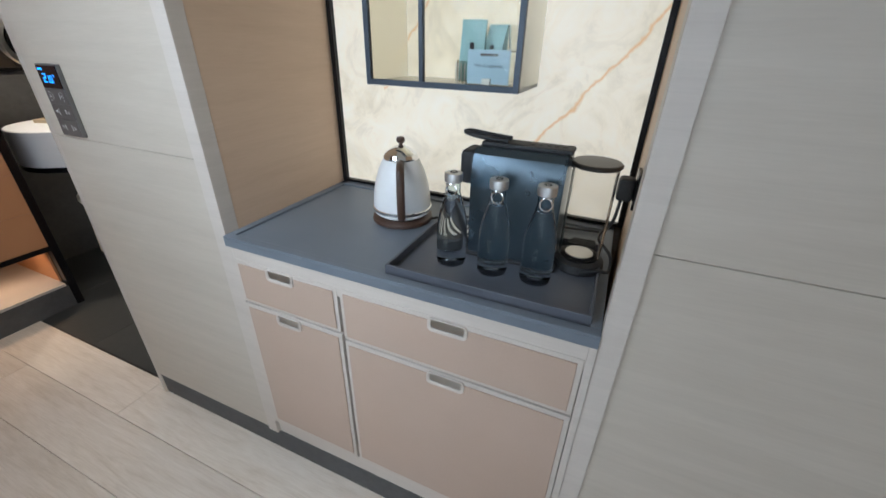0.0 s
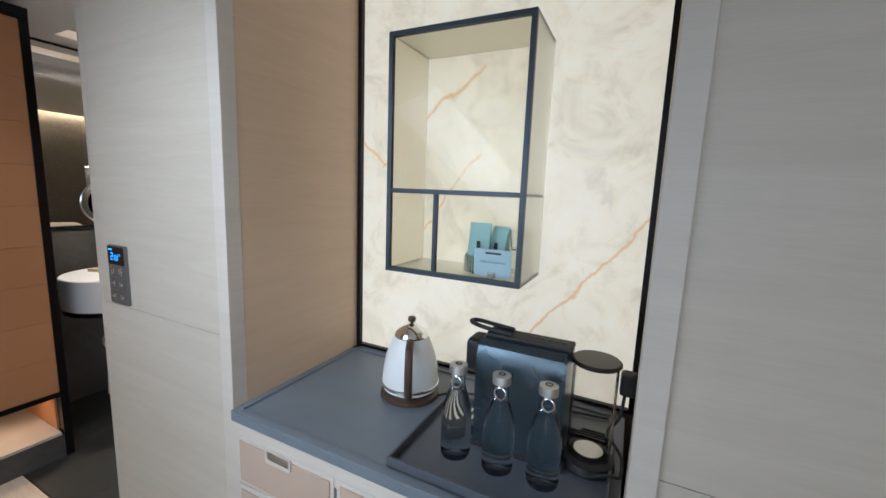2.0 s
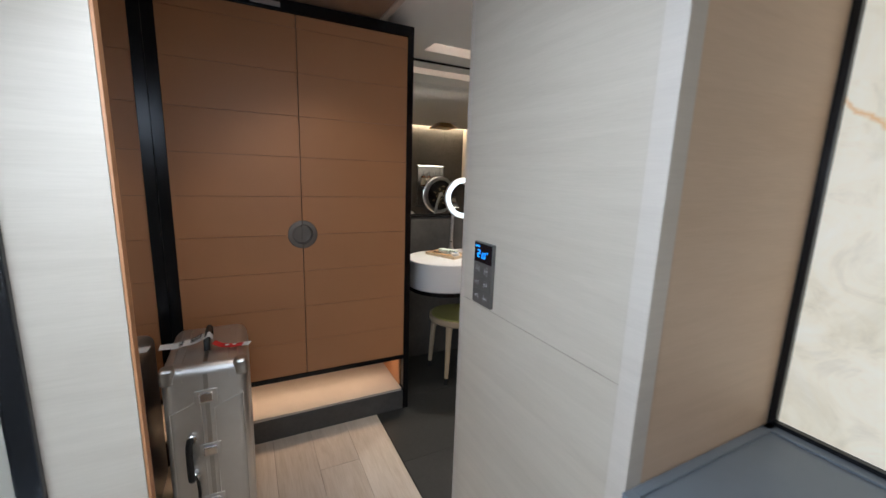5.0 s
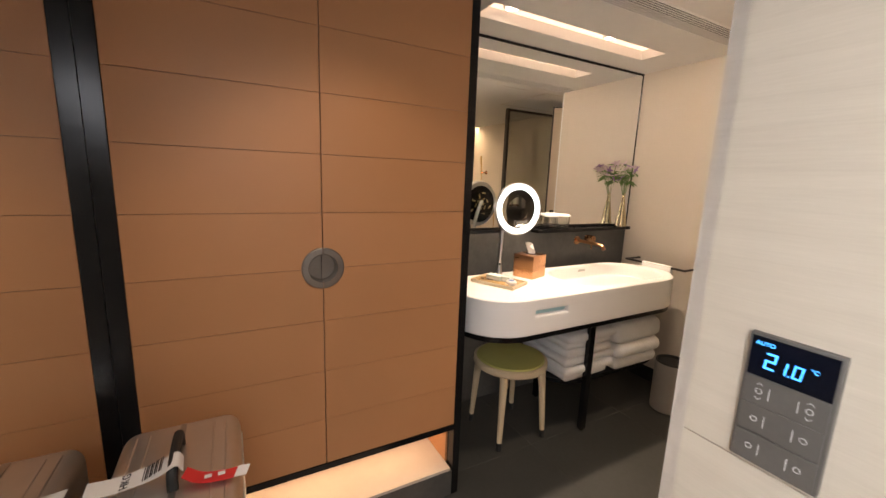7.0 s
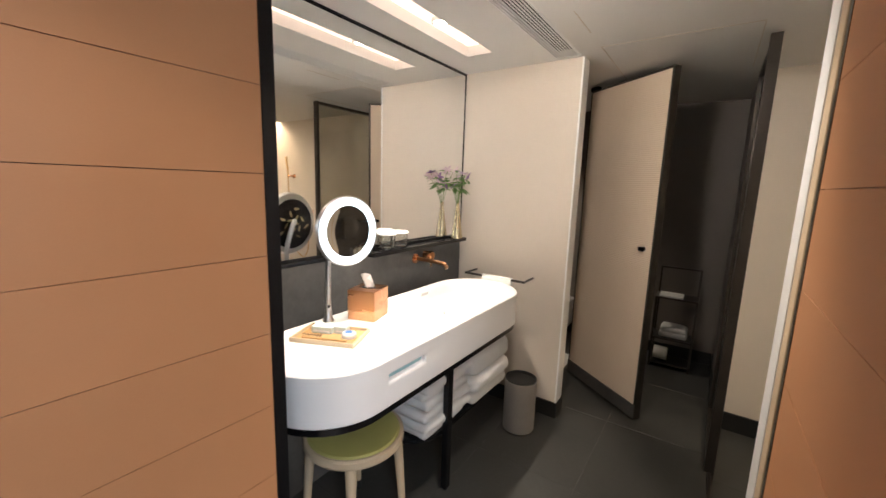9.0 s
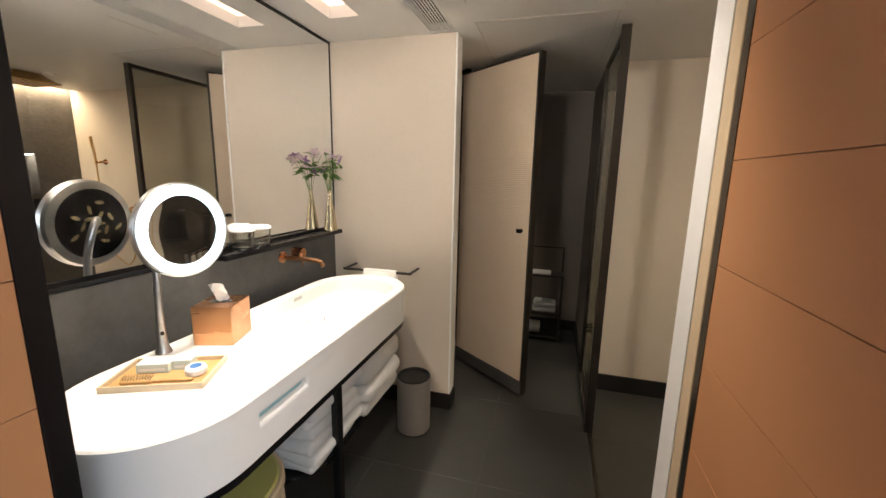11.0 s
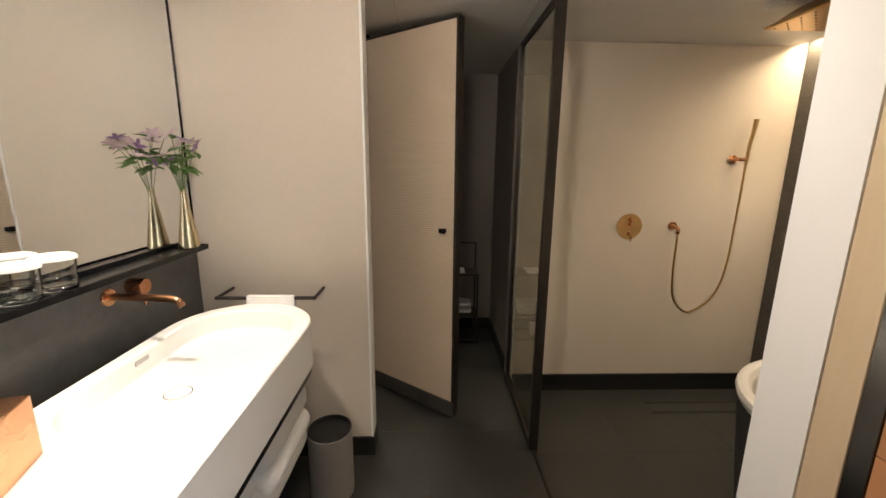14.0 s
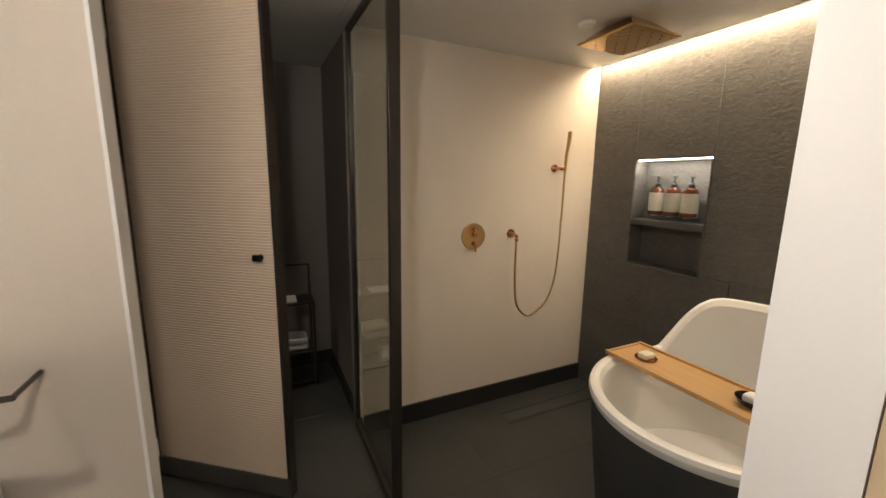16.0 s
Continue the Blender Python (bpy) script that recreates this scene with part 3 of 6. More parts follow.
# glass screen of the shower
sc = thing("shower_screen", "tinted glass shower screen in a dark metal frame", "shower screen", at=(-1.5, 3.2, 0))
part("frame_post", boxes((-1.525, -1.480, 2.86, 2.885, -0.08, 2.16), bevel=0.002), M["bronze"], sc)
part("frame_post", boxes((-1.515, -1.485, 3.56, 3.578, -0.08, 2.16), bevel=0.002), M["bronze"], sc)
part("frame_rail", boxes((-1.515, -1.485, 2.885, 3.56, 2.135, 2.16), bevel=0.002), M["bronze"], sc)
part("frame_rail", boxes((-1.520, -1.480, 2.885, 3.56, -0.09, 0.03), bevel=0.002), M["bronze"], sc)
gp = part("pane", boxes((-1.504, -1.496, 2.885, 3.56, 0.03, 2.135)), glass("tinted_glass", (0.62, 0.62, 0.55)), sc)
gp.visible_shadow = False
setting("floor_step_edge", boxes((-1.508, -1.490, 1.69, 2.86, -0.10, 0.003), bevel=0.002), M["bronze"], "dark metal edge of the sunken shower floor", "trim")
setting("step_riser", boxes((-1.512, -1.506, 1.69, 4.0, -0.12, -0.002)), M["dark_floor"], "dark slate step to the shower", "step")

# outside
setting("water", boxes((-400, 300, -600, -12, -9.2, -9.0)), surface("sea", (0.16, 0.38, 0.46), (0.22, 0.46, 0.54), 0.25, size=0.2, fine=2), "blue-green water far below", "water")
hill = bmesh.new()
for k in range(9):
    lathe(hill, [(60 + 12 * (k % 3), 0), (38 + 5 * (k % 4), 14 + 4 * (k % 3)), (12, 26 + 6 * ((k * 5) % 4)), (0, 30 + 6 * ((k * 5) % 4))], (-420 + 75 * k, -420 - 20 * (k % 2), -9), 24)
# distance haze is mixed into the hills' pale blue base colour
setting("far_hills", hill, surface("haze_tinted_hill", (0.32, 0.43, 0.55), (0.38, 0.49, 0.60), 0.9, size=0.05, fine=0.5, relief=0), "hills across the water, blue haze in their colour", "hills")
tower = thing("far_building", "boxy blue-glass building across the water", "building", at=(-250, -210, -9))
part("body", boxes((-268, -244, -220, -200, -9, 19), (-264, -250, -216, -204, 19, 22)), plain("blue_facade", (0.10, 0.22, 0.34), 0.3), tower)


# ---- wardrobe ----
wd = thing("wardrobe", "built-in wardrobe with tan leather doors in a black metal frame", "wardrobe", at=(-2.7, 0.5, 0))
part("body", boxes((-3.10, -2.52, -0.09, 1.055, 0.36, 2.14)), M["walnut"], wd)
part("frame_post", boxes((-2.53, -2.476, 1.027, 1.060, 0.0, 2.145), bevel=0.0015), M["black"], wd)
part("frame_post", boxes((-2.53, -2.476, -0.091, -0.047, 0.0, 2.145), bevel=0.0015), M["black"], wd)
part("frame_rail", boxes((-2.53, -2.474, -0.091, 1.060, 2.096, 2.145), bevel=0.0015), M["black"], wd)
part("frame_rail", boxes((-2.53, -2.474, -0.047, 1.027, 0.325, 0.350), bevel=0.0015), M["black"], wd)
part("side_panel", boxes((-3.10, -2.53, 1.040, 1.058, 0.0, 2.145)), M["black"], wd)
part("side_panel", boxes((-3.10, -2.532, 1.020, 1.039, 0.13, 0.325)), M["leather"], wd, "tan leather lining")
part("ledge", boxes((-3.09, -2.482, -0.08, 1.02, 0.118, 0.132), bevel=0.001), M["pale_edge"], wd, "pale wooden ledge")
part("back_panel", boxes((-3.09, -3.05, -0.08, 1.02, 0.132, 0.355)), M["pale_edge"], wd)
part("plinth", boxes((-3.09, -2.478, -0.08, 1.06, 0.0, 0.118)), M["slate_smooth"], wd, "dark slate plinth")
part("rail_plate", boxes((-2.474, -2.471, 0.30, 0.42, 2.108, 2.128)), M["steel"], wd, "small steel plate")
PULL = (0.483, 1.092)


def bore(ob):
    """A round pocket for the pull, cut into a door or its leather."""
    c = make("cutter", disc_bar(bmesh.new(), (-2.509, *PULL), (1, 0, 0), 0.0480, 0.05, 48), M["walnut"])
    md = ob.modifiers.new("pocket", "BOOLEAN")
    md.operation, md.object, md.solver = "DIFFERENCE", c, "EXACT"
    d_ = bpy.context.evaluated_depsgraph_get()
    d_.update()
    me = bpy.data.meshes.new_from_object(ob.evaluated_get(d_))
    me.polygons.foreach_set("use_smooth", [False] * len(me.polygons))
    ob.modifiers.clear()
    ob.data = me
    bpy.data.objects.remove(c)


for y0, y1, s in ((-0.046, 0.4815, -1), (0.4845, 1.026, 1)):
    dr = part("door", boxes((-2.515, -2.490, y0, y1, 0.352, 2.094)), M["walnut"], wd)
    bore(dr)
    for z0, z1 in zip(GROOVES, GROOVES[1:]):
        lp = part("leather_panel", boxes((-2.490, -2.478, y0, y1, z0 + 0.0007, z1 - 0.0007), bevel=0.0006), M["leather"], dr)
        if z0 < PULL[1] + 0.05 and z1 > PULL[1] - 0.05:
            bore(lp)
    # half of the round recessed pull
    hb = bmesh.new()
    lathe(hb, [(0.0, -0.0275), (0.0440, -0.0275), (0.0465, -0.0240), (0.0468, 0.0075), (0.049, 0.0095), (0.066, 0.0080), (0.070, 0.0055), (0.070, 0.0005), (0.0478, 0.0005), (0.0478, -0.0290), (0.0, -0.0290)], (0, 0, 0), 56)
    bmesh.ops.transform(hb, matrix=pose(-2.478, *PULL, 0, 90, 0), verts=hb.verts)
    bmesh.ops.bisect_plane(hb, geom=hb.verts[:] + hb.edges[:] + hb.faces[:], plane_co=(0, PULL[0] + 0.0012 * s, 0), plane_no=(0, s, 0), clear_inner=True)
    bmesh.ops.recalc_face_normals(hb, faces=hb.faces)
    part("handle", hb, M["pull"], dr, "half-round recessed dark bronze pull")

# leather panels on the pocket door
for z0, z1 in zip([0.01] + GROOVES[:-1], GROOVES[:-1] + [2.15]):
    make("leather_panel", boxes((WX - 0.003, WX + 0.004, WY + 0.024, 1.504, z0 + 0.0007, z1 - 0.0007), bevel=0.0006), M["leather"], leaf)
make("pull_slot", slab(bmesh.new(), [(x, y) for x, y in round_rect(-0.012, 0.012, -0.09, 0.09, 0.011)], 0, 0.002), M["black"], leaf).matrix_basis = pose(WX - 0.0035, 0.955, 0.80, 90, 0, -90)

# ---- minibar ----
mb = thing("minibar_cabinet", "pale wood minibar cabinet with dusty pink leather drawers", "cabinet", at=(-0.4, 1.08, 0))
part("body", boxes((-0.845, 0.05, 0.834, 1.345, 0.10, 0.8215)), M["pale_edge"], mb)
part("plinth", boxes((-0.845, 0.05, 0.85, 0.87, 0.0, 0.10)), M["slate_smooth"], mb)
part("frame", boxes((-0.845, -0.828, 0.818, 0.834, 0.17, 0.8215), (0.036, 0.05, 0.818, 0.834, 0.17, 0.8215), (-0.828, 0.036, 0.818, 0.834, 0.765, 0.8215), (-0.828, 0.036, 0.818, 0.834, 0.17, 0.185), bevel=0.001), M["pale_edge"], mb)


def drawer(x0, x1, z0, z1, hx0, hx1):
    """Framed leather front with a cut-out grip in its upper edge."""
    y = 0.816
    d = part("drawer_front", boxes((x0, x1, y, 0.834, z0, z1), bevel=0.0015), M["pale_edge"], mb)
    part("leather_panel", boxes((x0 + 0.010, x1 - 0.010, y - 0.003, y, z0 + 0.010, z1 - 0.010), bevel=0.002), M["pink"], d)
    w = 0.007
    o, i = round_rect(hx0, hx1, z1 - 0.034, z1 - 0.001, 0.010), round_rect(hx0 + w, hx1 - w, z1 - 0.034 + w, z1 - 0.001 - 0.004, 0.006)
    g = bmesh.new()
    vo = [g.verts.new((p, y - 0.007, q)) for p, q in o]
    vi = [g.verts.new((p, y - 0.006, q)) for p, q in i]
    wo = [g.verts.new((p, y - 0.001, q)) for p, q in o]
    wi = [g.verts.new((p, y - 0.001, q)) for p, q in i]
    for k in range(len(o)):
        j = (k + 1) % len(o)
        for a, b in ((vo, vi), (wo, vo), (vi, wi)):
            g.faces.new((a[k], a[j], b[j], b[k]))
    part("grip", g, M["pale_edge"], d)
    part("grip_recess", boxes((hx0 + 0.004, hx1 - 0.004, y - 0.0045, y - 0.0035, z1 - 0.030, z1 - 0.003)), M["steel"], d)


drawer(-0.826, -0.510, 0.660, 0.790, -0.718, -0.634)
drawer(-0.502, 0.034, 0.645, 0.790, -0.276, -0.188)
drawer(-0.826, -0.510, 0.187, 0.654, -0.714, -0.634)
drawer(-0.502, 0.034, 0.187, 0.639, -0.278, -0.188)

wt = thing("minibar_worktop", "grey-blue leather worktop with a raised rim", "worktop", at=(-0.4, 1.08, 0.8))
part("board", boxes((-0.845, 0.05, 0.814, 1.345, 0.8225, 0.845), bevel=0.002), M["counter"], wt)
part("rim", boxes((-0.845, 0.05, 0.814, 0.836, 0.845, 0.851), (-0.845, -0.825, 0.836, 1.325, 0.845, 0.851), (0.03, 0.05, 0.836, 1.325, 0.845, 0.851), (-0.845, 0.05, 1.285, 1.345, 0.845, 0.851), bevel=0.002), M["counter"], wt)

onyx = thing("onyx_panel", "back-lit cream onyx panel with rust veins in a black frame", "wall panel", at=(-0.39, 1.33, 0.84))
part("stone_sheet", boxes((-0.830, 0.055, 1.325, 1.340, 0.862, 2.44)), M["onyx"], onyx)
part("frame", boxes((-0.845, -0.830, 1.310, 1.342, 0.852, 2.45), (0.055, 0.069, 1.310, 1.342, 0.852, 2.45), (-0.830, 0.055, 1.310, 1.342, 0.852, 0.862), bevel=0.001), M["black"], onyx)

gc = thing("glass_cabinet", "hanging glass cabinet with a blue-grey metal front frame", "display cabinet", at=(-0.4, 1.2, 1.2))
slate_blue = surface("blue_grey_metal", (0.045, 0.058, 0.075), (0.065, 0.08, 0.10), 0.4, metal=0.4)
gx0, gx1, gz0, gz1, gy = -0.592, -0.209, 1.193, 1.818, 1.118
b_ = 0.013
part("front_frame", boxes((gx0, gx0 + b_, gy, gy + b_, gz0, gz1), (gx1 - b_, gx1, gy, gy + b_, gz0, gz1), (gx0 + b_, gx1 - b_, gy, gy + b_, gz0, gz0 + b_), (gx0 + b_, gx1 - b_, gy, gy + b_, gz1 - b_, gz1), (gx0 + b_, gx1 - b_, gy, gy + b_, 1.409, 1.421), (-0.448, -0.437, gy, gy + b_, gz0 + b_, 1.409), bevel=0.001), slate_blue, gc)
frost = glass("milky_glass", (0.93, 0.90, 0.80), 0.35)
for nm, bx in (("side_pane", (gx0, gx0 + 0.006, gy + b_, 1.324, gz0, gz1)), ("side_pane", (gx1 - 0.006, gx1, gy + b_, 1.324, gz0, gz1)), ("shelf_pane", (gx0 + 0.006, gx1 - 0.006, gy + b_, 1.324, gz0, gz0 + 0.008)), ("shelf_pane", (gx0 + 0.006, gx1 - 0.006, gy + b_, 1.324, 1.412, 1.418)), ("top_pane", (gx0 + 0.006, gx1 - 0.006, gy + b_, 1.324, gz1 - 0.007, gz1))):
    p_ = part(nm, boxes(bx), frost, gc)
    p_.visible_shadow = False
fp = part("front_pane", boxes((gx0 + b_, gx1 - b_, gy + 0.004, gy + 0.008, gz0 + b_, gz1 - b_)), M["thin"], gc)
fp.visible_shadow = False

# ---- vanity ----
va = thing("vanity", "white solid-surface vanity with rounded ends on a black metal frame", "vanity", at=(-2.79, 1.94, 0))
VX0, VX1, VY0, VY1 = -2.992, -2.490, 1.165, 2.705
top = bmesh.new()
slab(top, stadium(VX0, VX1, VY0, VY1, 24), 0.682, 0.862, 0.005)
top_ob = make("basin_top", top, M["solid"])
cut = make("cutter", slab(bmesh.new(), round_rect(-2.945, -2.545, 1.86, 2.62, 0.17, 10), 0.782, 0.95, 0.0), M["solid"])
cut2 = make("cutter", boxes((-2.510, -2.43, 1.462, 1.668, 0.776, 0.803)), M["solid"])
for c in (cut, cut2):
    md = top_ob.modifiers.new("hollow", "BOOLEAN")
    md.operation, md.object, md.solver = "DIFFERENCE", c, "EXACT"
bv = top_ob.modifiers.new("ease", "BEVEL")
bv.width, bv.segments, bv.limit_method, bv.angle_limit = 0.012, 4, "ANGLE", radians(50)
dg = bpy.context.evaluated_depsgraph_get()
dg.update()
baked = bpy.data.meshes.new_from_object(top_ob.evaluated_get(dg))
top_ob.modifiers.clear()
top_ob.data = baked
for c in (cut, cut2):
    bpy.data.objects.remove(c)
baked.polygons.foreach_set("use_smooth", [True] * len(baked.polygons))
baked.set_sharp_from_angle(angle=radians(30))
top_ob.parent = va
top_ob.matrix_parent_inverse = Matrix.Translation(-va.location)
part("slot_back", boxes((-2.512, -2.5085, 1.464, 1.666, 0.778, 0.801)), M["aqua"], va, "pale green-grey slot lining")
part("band", slab(bmesh.new(), stadium(VX0 + 0.006, VX1 - 0.006, VY0 + 0.006, VY1 - 0.006, 24), 0.655, 0.681, 0.002), M["black"], va)
part("lower_shelf", slab(bmesh.new(), stadium(-2.97, -2.575, 1.74, 2.68, 24), 0.285, 0.305, 0.003), M["black"], va)
for lx, ly in ((-2.555, 1.936), (-2.94, 1.936), (-2.94, 2.45)):
    lg = part("leg", boxes((lx - 0.015, lx + 0.015, ly - 0.018, ly + 0.018, 0.012, 0.656), bevel=0.0015), M["black"], va)
    part("foot", lathe(bmesh.new(), [(0.013, 0), (0.015, 0.004), (0.013, 0.013)], (lx, ly, 0.0), 16), M["rubber"], lg)
part("shelf_support", boxes((-2.58, -2.569, 1.926, 1.946, 0.285, 0.305)), M["black"], va)
dn = bmesh.new()
lathe(dn, [(0.034, 0), (0.034, 0.004), (0.028, 0.007), (0.012, 0.008), (0.0, 0.008)], (-2.775, 2.15, 0.782), 32)
part("drain", dn, M["porcelain"], va)
part("drain_ring", lathe(bmesh.new(), [(0.034, 0), (0.037, 0), (0.037, 0.003), (0.034, 0.003), (0.034, 0)], (-2.775, 2.15, 0.7822), 32), M["chrome"], va)

part("overflow", boxes((-2.9462, -2.9435, 2.225, 2.285, 0.826, 0.842), bevel=0.001), M["steel"], va)
for ry in (1.936, 2.45):
    part("wall_rail", boxes((-3.094, -2.955, ry - 0.011, ry + 0.011, 0.600, 0.640), bevel=0.002), M["black"], va)

ws = thing("vanity_shelf", "black metal ledge shelf under the vanity mirror", "shelf", at=(-3.04, 2.35, 1.07))
part("board", boxes((-3.094, -2.985, 1.885, 2.756, 1.089, 1.104), bevel=0.001), M["black"], ws)
part("lip", boxes((-2.989, -2.985, 1.885, 2.756, 1.104, 1.110), (-3.085, -2.989, 1.885, 1.889, 1.104, 1.110), (-3.085, -2.989, 2.752, 2.756, 1.104, 1.110), bevel=0.0008), M["black"], ws)

# ---- toilet compartment door ----
DH, DF = Vector((-2.462, 3.562)), Vector((-1.905, 3.130))
dirv = (DF - DH).normalized()
dw = (DF - DH).length
door = tagged(thing("door_wc", "half-open beige ribbed door with a black metal edge", "door", at=(DH.x, DH.y, 0)), kind="structure")
rot = Matrix.Translation((DH.x, DH.y, 0)) @ Matrix.Rotation(math.atan2(dirv.y, dirv.x), 4, "Z")


def door_part(name, bm, mat, label="", parent=None):
    bmesh.ops.transform(bm, matrix=rot, verts=bm.verts)
    return part(name, bm, mat, parent or door, label)


# local x runs along the leaf, local minus y faces the walker
door_part("leaf", boxes((0.004, dw - 0.004, 0.004, 0.036, 0.012, 2.14)), M["slate_smooth"])
door_part("edge_frame", boxes((0, 0.010, -0.002, 0.038, 0.01, 2.15), (dw - 0.016, dw, -0.004, 0.042, 0.01, 2.15), (0.010, dw - 0.016, -0.002, 0.038, 2.138, 2.15), bevel=0.001), M["bronze"])
door_part("kick_plate", boxes((0.0, dw - 0.002, -0.008, 0.044, 0.008, 0.100), bevel=0.0015), M["slate_smooth"])
ribs = bmesh.new()
box(ribs, 0.010, dw - 0.016, 0.0, 0.004, 0.10, 2.138)
pitch, z = 0.0120, 0.104
while z < 2.13:
    vs = [ribs.verts.new((x, y, zz)) for x in (0.011, dw - 0.017) for y, zz in ((0.0, z), (-0.0018, z + 0.002), (-0.0018, z + 0.0095), (0.0, z + 0.0115))]
    for k in range(3):
        ribs.faces.new((vs[k], vs[k + 1], vs[k + 5], vs[k + 4]))
    z += pitch
door_part("ribbed_panel", ribs, M["rib"], "beige ribbed cloth panel")
kb = bmesh.new()
disc_bar(kb, (dw - 0.075, -0.002, 1.104), (0, -1, 0), 0.013, 0.020, 20, 0.003)
box(kb, dw - 0.098, dw - 0.052, -0.030, -0.020, 1.091, 1.117, 0.006)
door_part("knob", kb, M["black"])
door_part("pivot", boxes((-0.015, 0.05, 0.0, 0.04, 2.151, 2.179), bevel=0.002), M["black"])

# ---- bathtub ----
tb = thing("bathtub", "round freestanding tub, dark outside with a white raised-back rim", "bathtub", at=(-0.32, 2.27, -0.1))
TC, TA, TB, TN = (-0.310, 2.300), 0.525, 0.475, 72


def rim_z(a):
    """The rim rises into a hood on the wall side."""
    c = math.cos(a)
    k = min(1, max(0, (c - 0.40) / 0.45))
    return 0.57 + 0.29 * math.sin(math.pi / 2 * k) ** 1.25


def tub_rings(bm, spec):
    rings = []
    for f, zf in spec:
        rings.append([bm.verts.new((TC[0] + TA * f * math.cos(2 * math.pi * k / TN), TC[1] + TB * f * math.sin(2 * math.pi * k / TN), zf(rim_z(2 * math.pi * k / TN)))) for k in range(TN)])
    for lo, hi in zip(rings, rings[1:]):
        for k in range(TN):
            bm.faces.new((lo[k], lo[(k + 1) % TN], hi[(k + 1) % TN], hi[k]))
    return rings


ob_ = bmesh.new()
rg = tub_rings(ob_, [(0.80, lambda r: -0.10), (0.84, lambda r: -0.08), (0.90, lambda r: 0.15), (0.955, lambda r: 0.40), (0.975, lambda r: r - 0.052)])
part("shell", ob_, surface("matt_charcoal", (0.035, 0.036, 0.036), (0.05, 0.051, 0.05), 0.55, size=4, fine=80, relief=0.05), tb)
ib = bmesh.new()
rg = tub_rings(ib, [(0.974, lambda r: r - 0.054), (0.99, lambda r: r - 0.040), (1.0, lambda r: r - 0.02), (0.99, lambda r: r - 0.004), (0.96, lambda r: r), (0.915, lambda r: r - 0.004), (0.885, lambda r: r - 0.03), (0.85, lambda r: 0.30 + (r - 0.57) * 0.6), (0.80, lambda r: 0.15), (0.66, lambda r: 0.05), (0.40, lambda r: 0.03)])
ib.faces.new(rg[-1])
part("basin", ib, M["porcelain"], tb)

# ---- floors: pieces ----
plank_floor = setting("floor_room", boxes((-2.478, 3.3, -3.3, 0.862, -0.012, -0.006)), M["brown"], "pale oak plank floor", "floor")
pw, widths = 0.20, []
plank_mesh = {}


def piece(name, w, d, h, mat, parent, x, y, ztop):
    key = (name, round(w, 3), round(d, 3))
    if key not in plank_mesh:
        bm = bmesh.new()
        box(bm, -w / 2, w / 2, -d / 2, d / 2, -h, 0, 0.0012, 1)
        me = bpy.data.meshes.new(name)
        bm.to_mesh(me)
        bm.free()
        me.materials.append(mat)
        plank_mesh[key] = me
    o = new(name, plank_mesh[key])
    o.parent = parent
    o.location = (x, y, ztop)
    return o


row = 0
y = 0.864
while y > -3.2:
    xs = [-2.478]
    x = -2.478 + (0.94, 0.32, 1.35, 0.7)[row % 4]
    while x < 3.25:
        xs.append(x)
        x += 1.45
    xs.append(3.3)
    for x0, x1 in zip(xs, xs[1:]):
        piece("plank", x1 - x0 - 0.0012, 0.187, 0.010, M["oak"], plank_floor, (x0 + x1) / 2, y - 0.094, 0.0)
    y -= 0.1885
    row += 1
setting("floor_joint", boxes((-2.478, WX, 0.864, 0.869, -0.01, 0.001)), M["bronze"], "slim metal strip between oak and slate", "trim")
stone_floor = setting("floor_bath", boxes((-3.11, -1.512, 0.869, 4.45, -0.012, -0.0012)), M["grout"], "dark slate tile floor", "floor")
for i in range(3):
    for j in range(5):
        x0, x1 = -3.11 + 0.5327 * i, -3.11 + 0.5327 * (i + 1)
        y0, y1 = 0.869 + 0.7165 * j, 0.869 + 0.7165 * (j + 1)
        piece("tile", x1 - x0 - 0.002, y1 - y0 - 0.002, 0.008, M["dark_floor"], stone_floor, (x0 + x1) / 2, (y0 + y1) / 2, 0.0)
shower_floor = setting("floor_shower", boxes((-1.506, 0.239, 1.69, 3.59, -0.112, -0.1012)), M["grout"], "sunken dark slate shower floor", "floor")
for i in range(3):
    for j in range(3):
        piece("tile", 0.5808, 0.6323, 0.008, M["dark_floor"], shower_floor, -1.506 + 0.5817 * (i + 0.5), 1.69 + 0.6333 * (j + 0.5), -0.1)


# ---- minibar things ----
CZ = 0.845  # worktop surface
SZ = CZ + 0.004  # tray floor

tr = thing("serving_tray", "dark leather serving tray with a raised rim", "tray", at=(-0.18, 0.97, CZ))
part("base", boxes((-0.392, 0.030, 0.842, 1.150, CZ + 0.0005, SZ), bevel=0.001), M["tray"], tr)
part("rim", boxes((-0.392, 0.030, 0.842, 0.848, SZ, 0.868), (-0.392, 0.030, 1.144, 1.150, SZ, 0.868), (-0.392, -0.386, 0.848, 1.144, SZ, 0.868), (0.024, 0.030, 0.848, 1.144, SZ, 0.868), bevel=0.0015), M["tray"], tr)


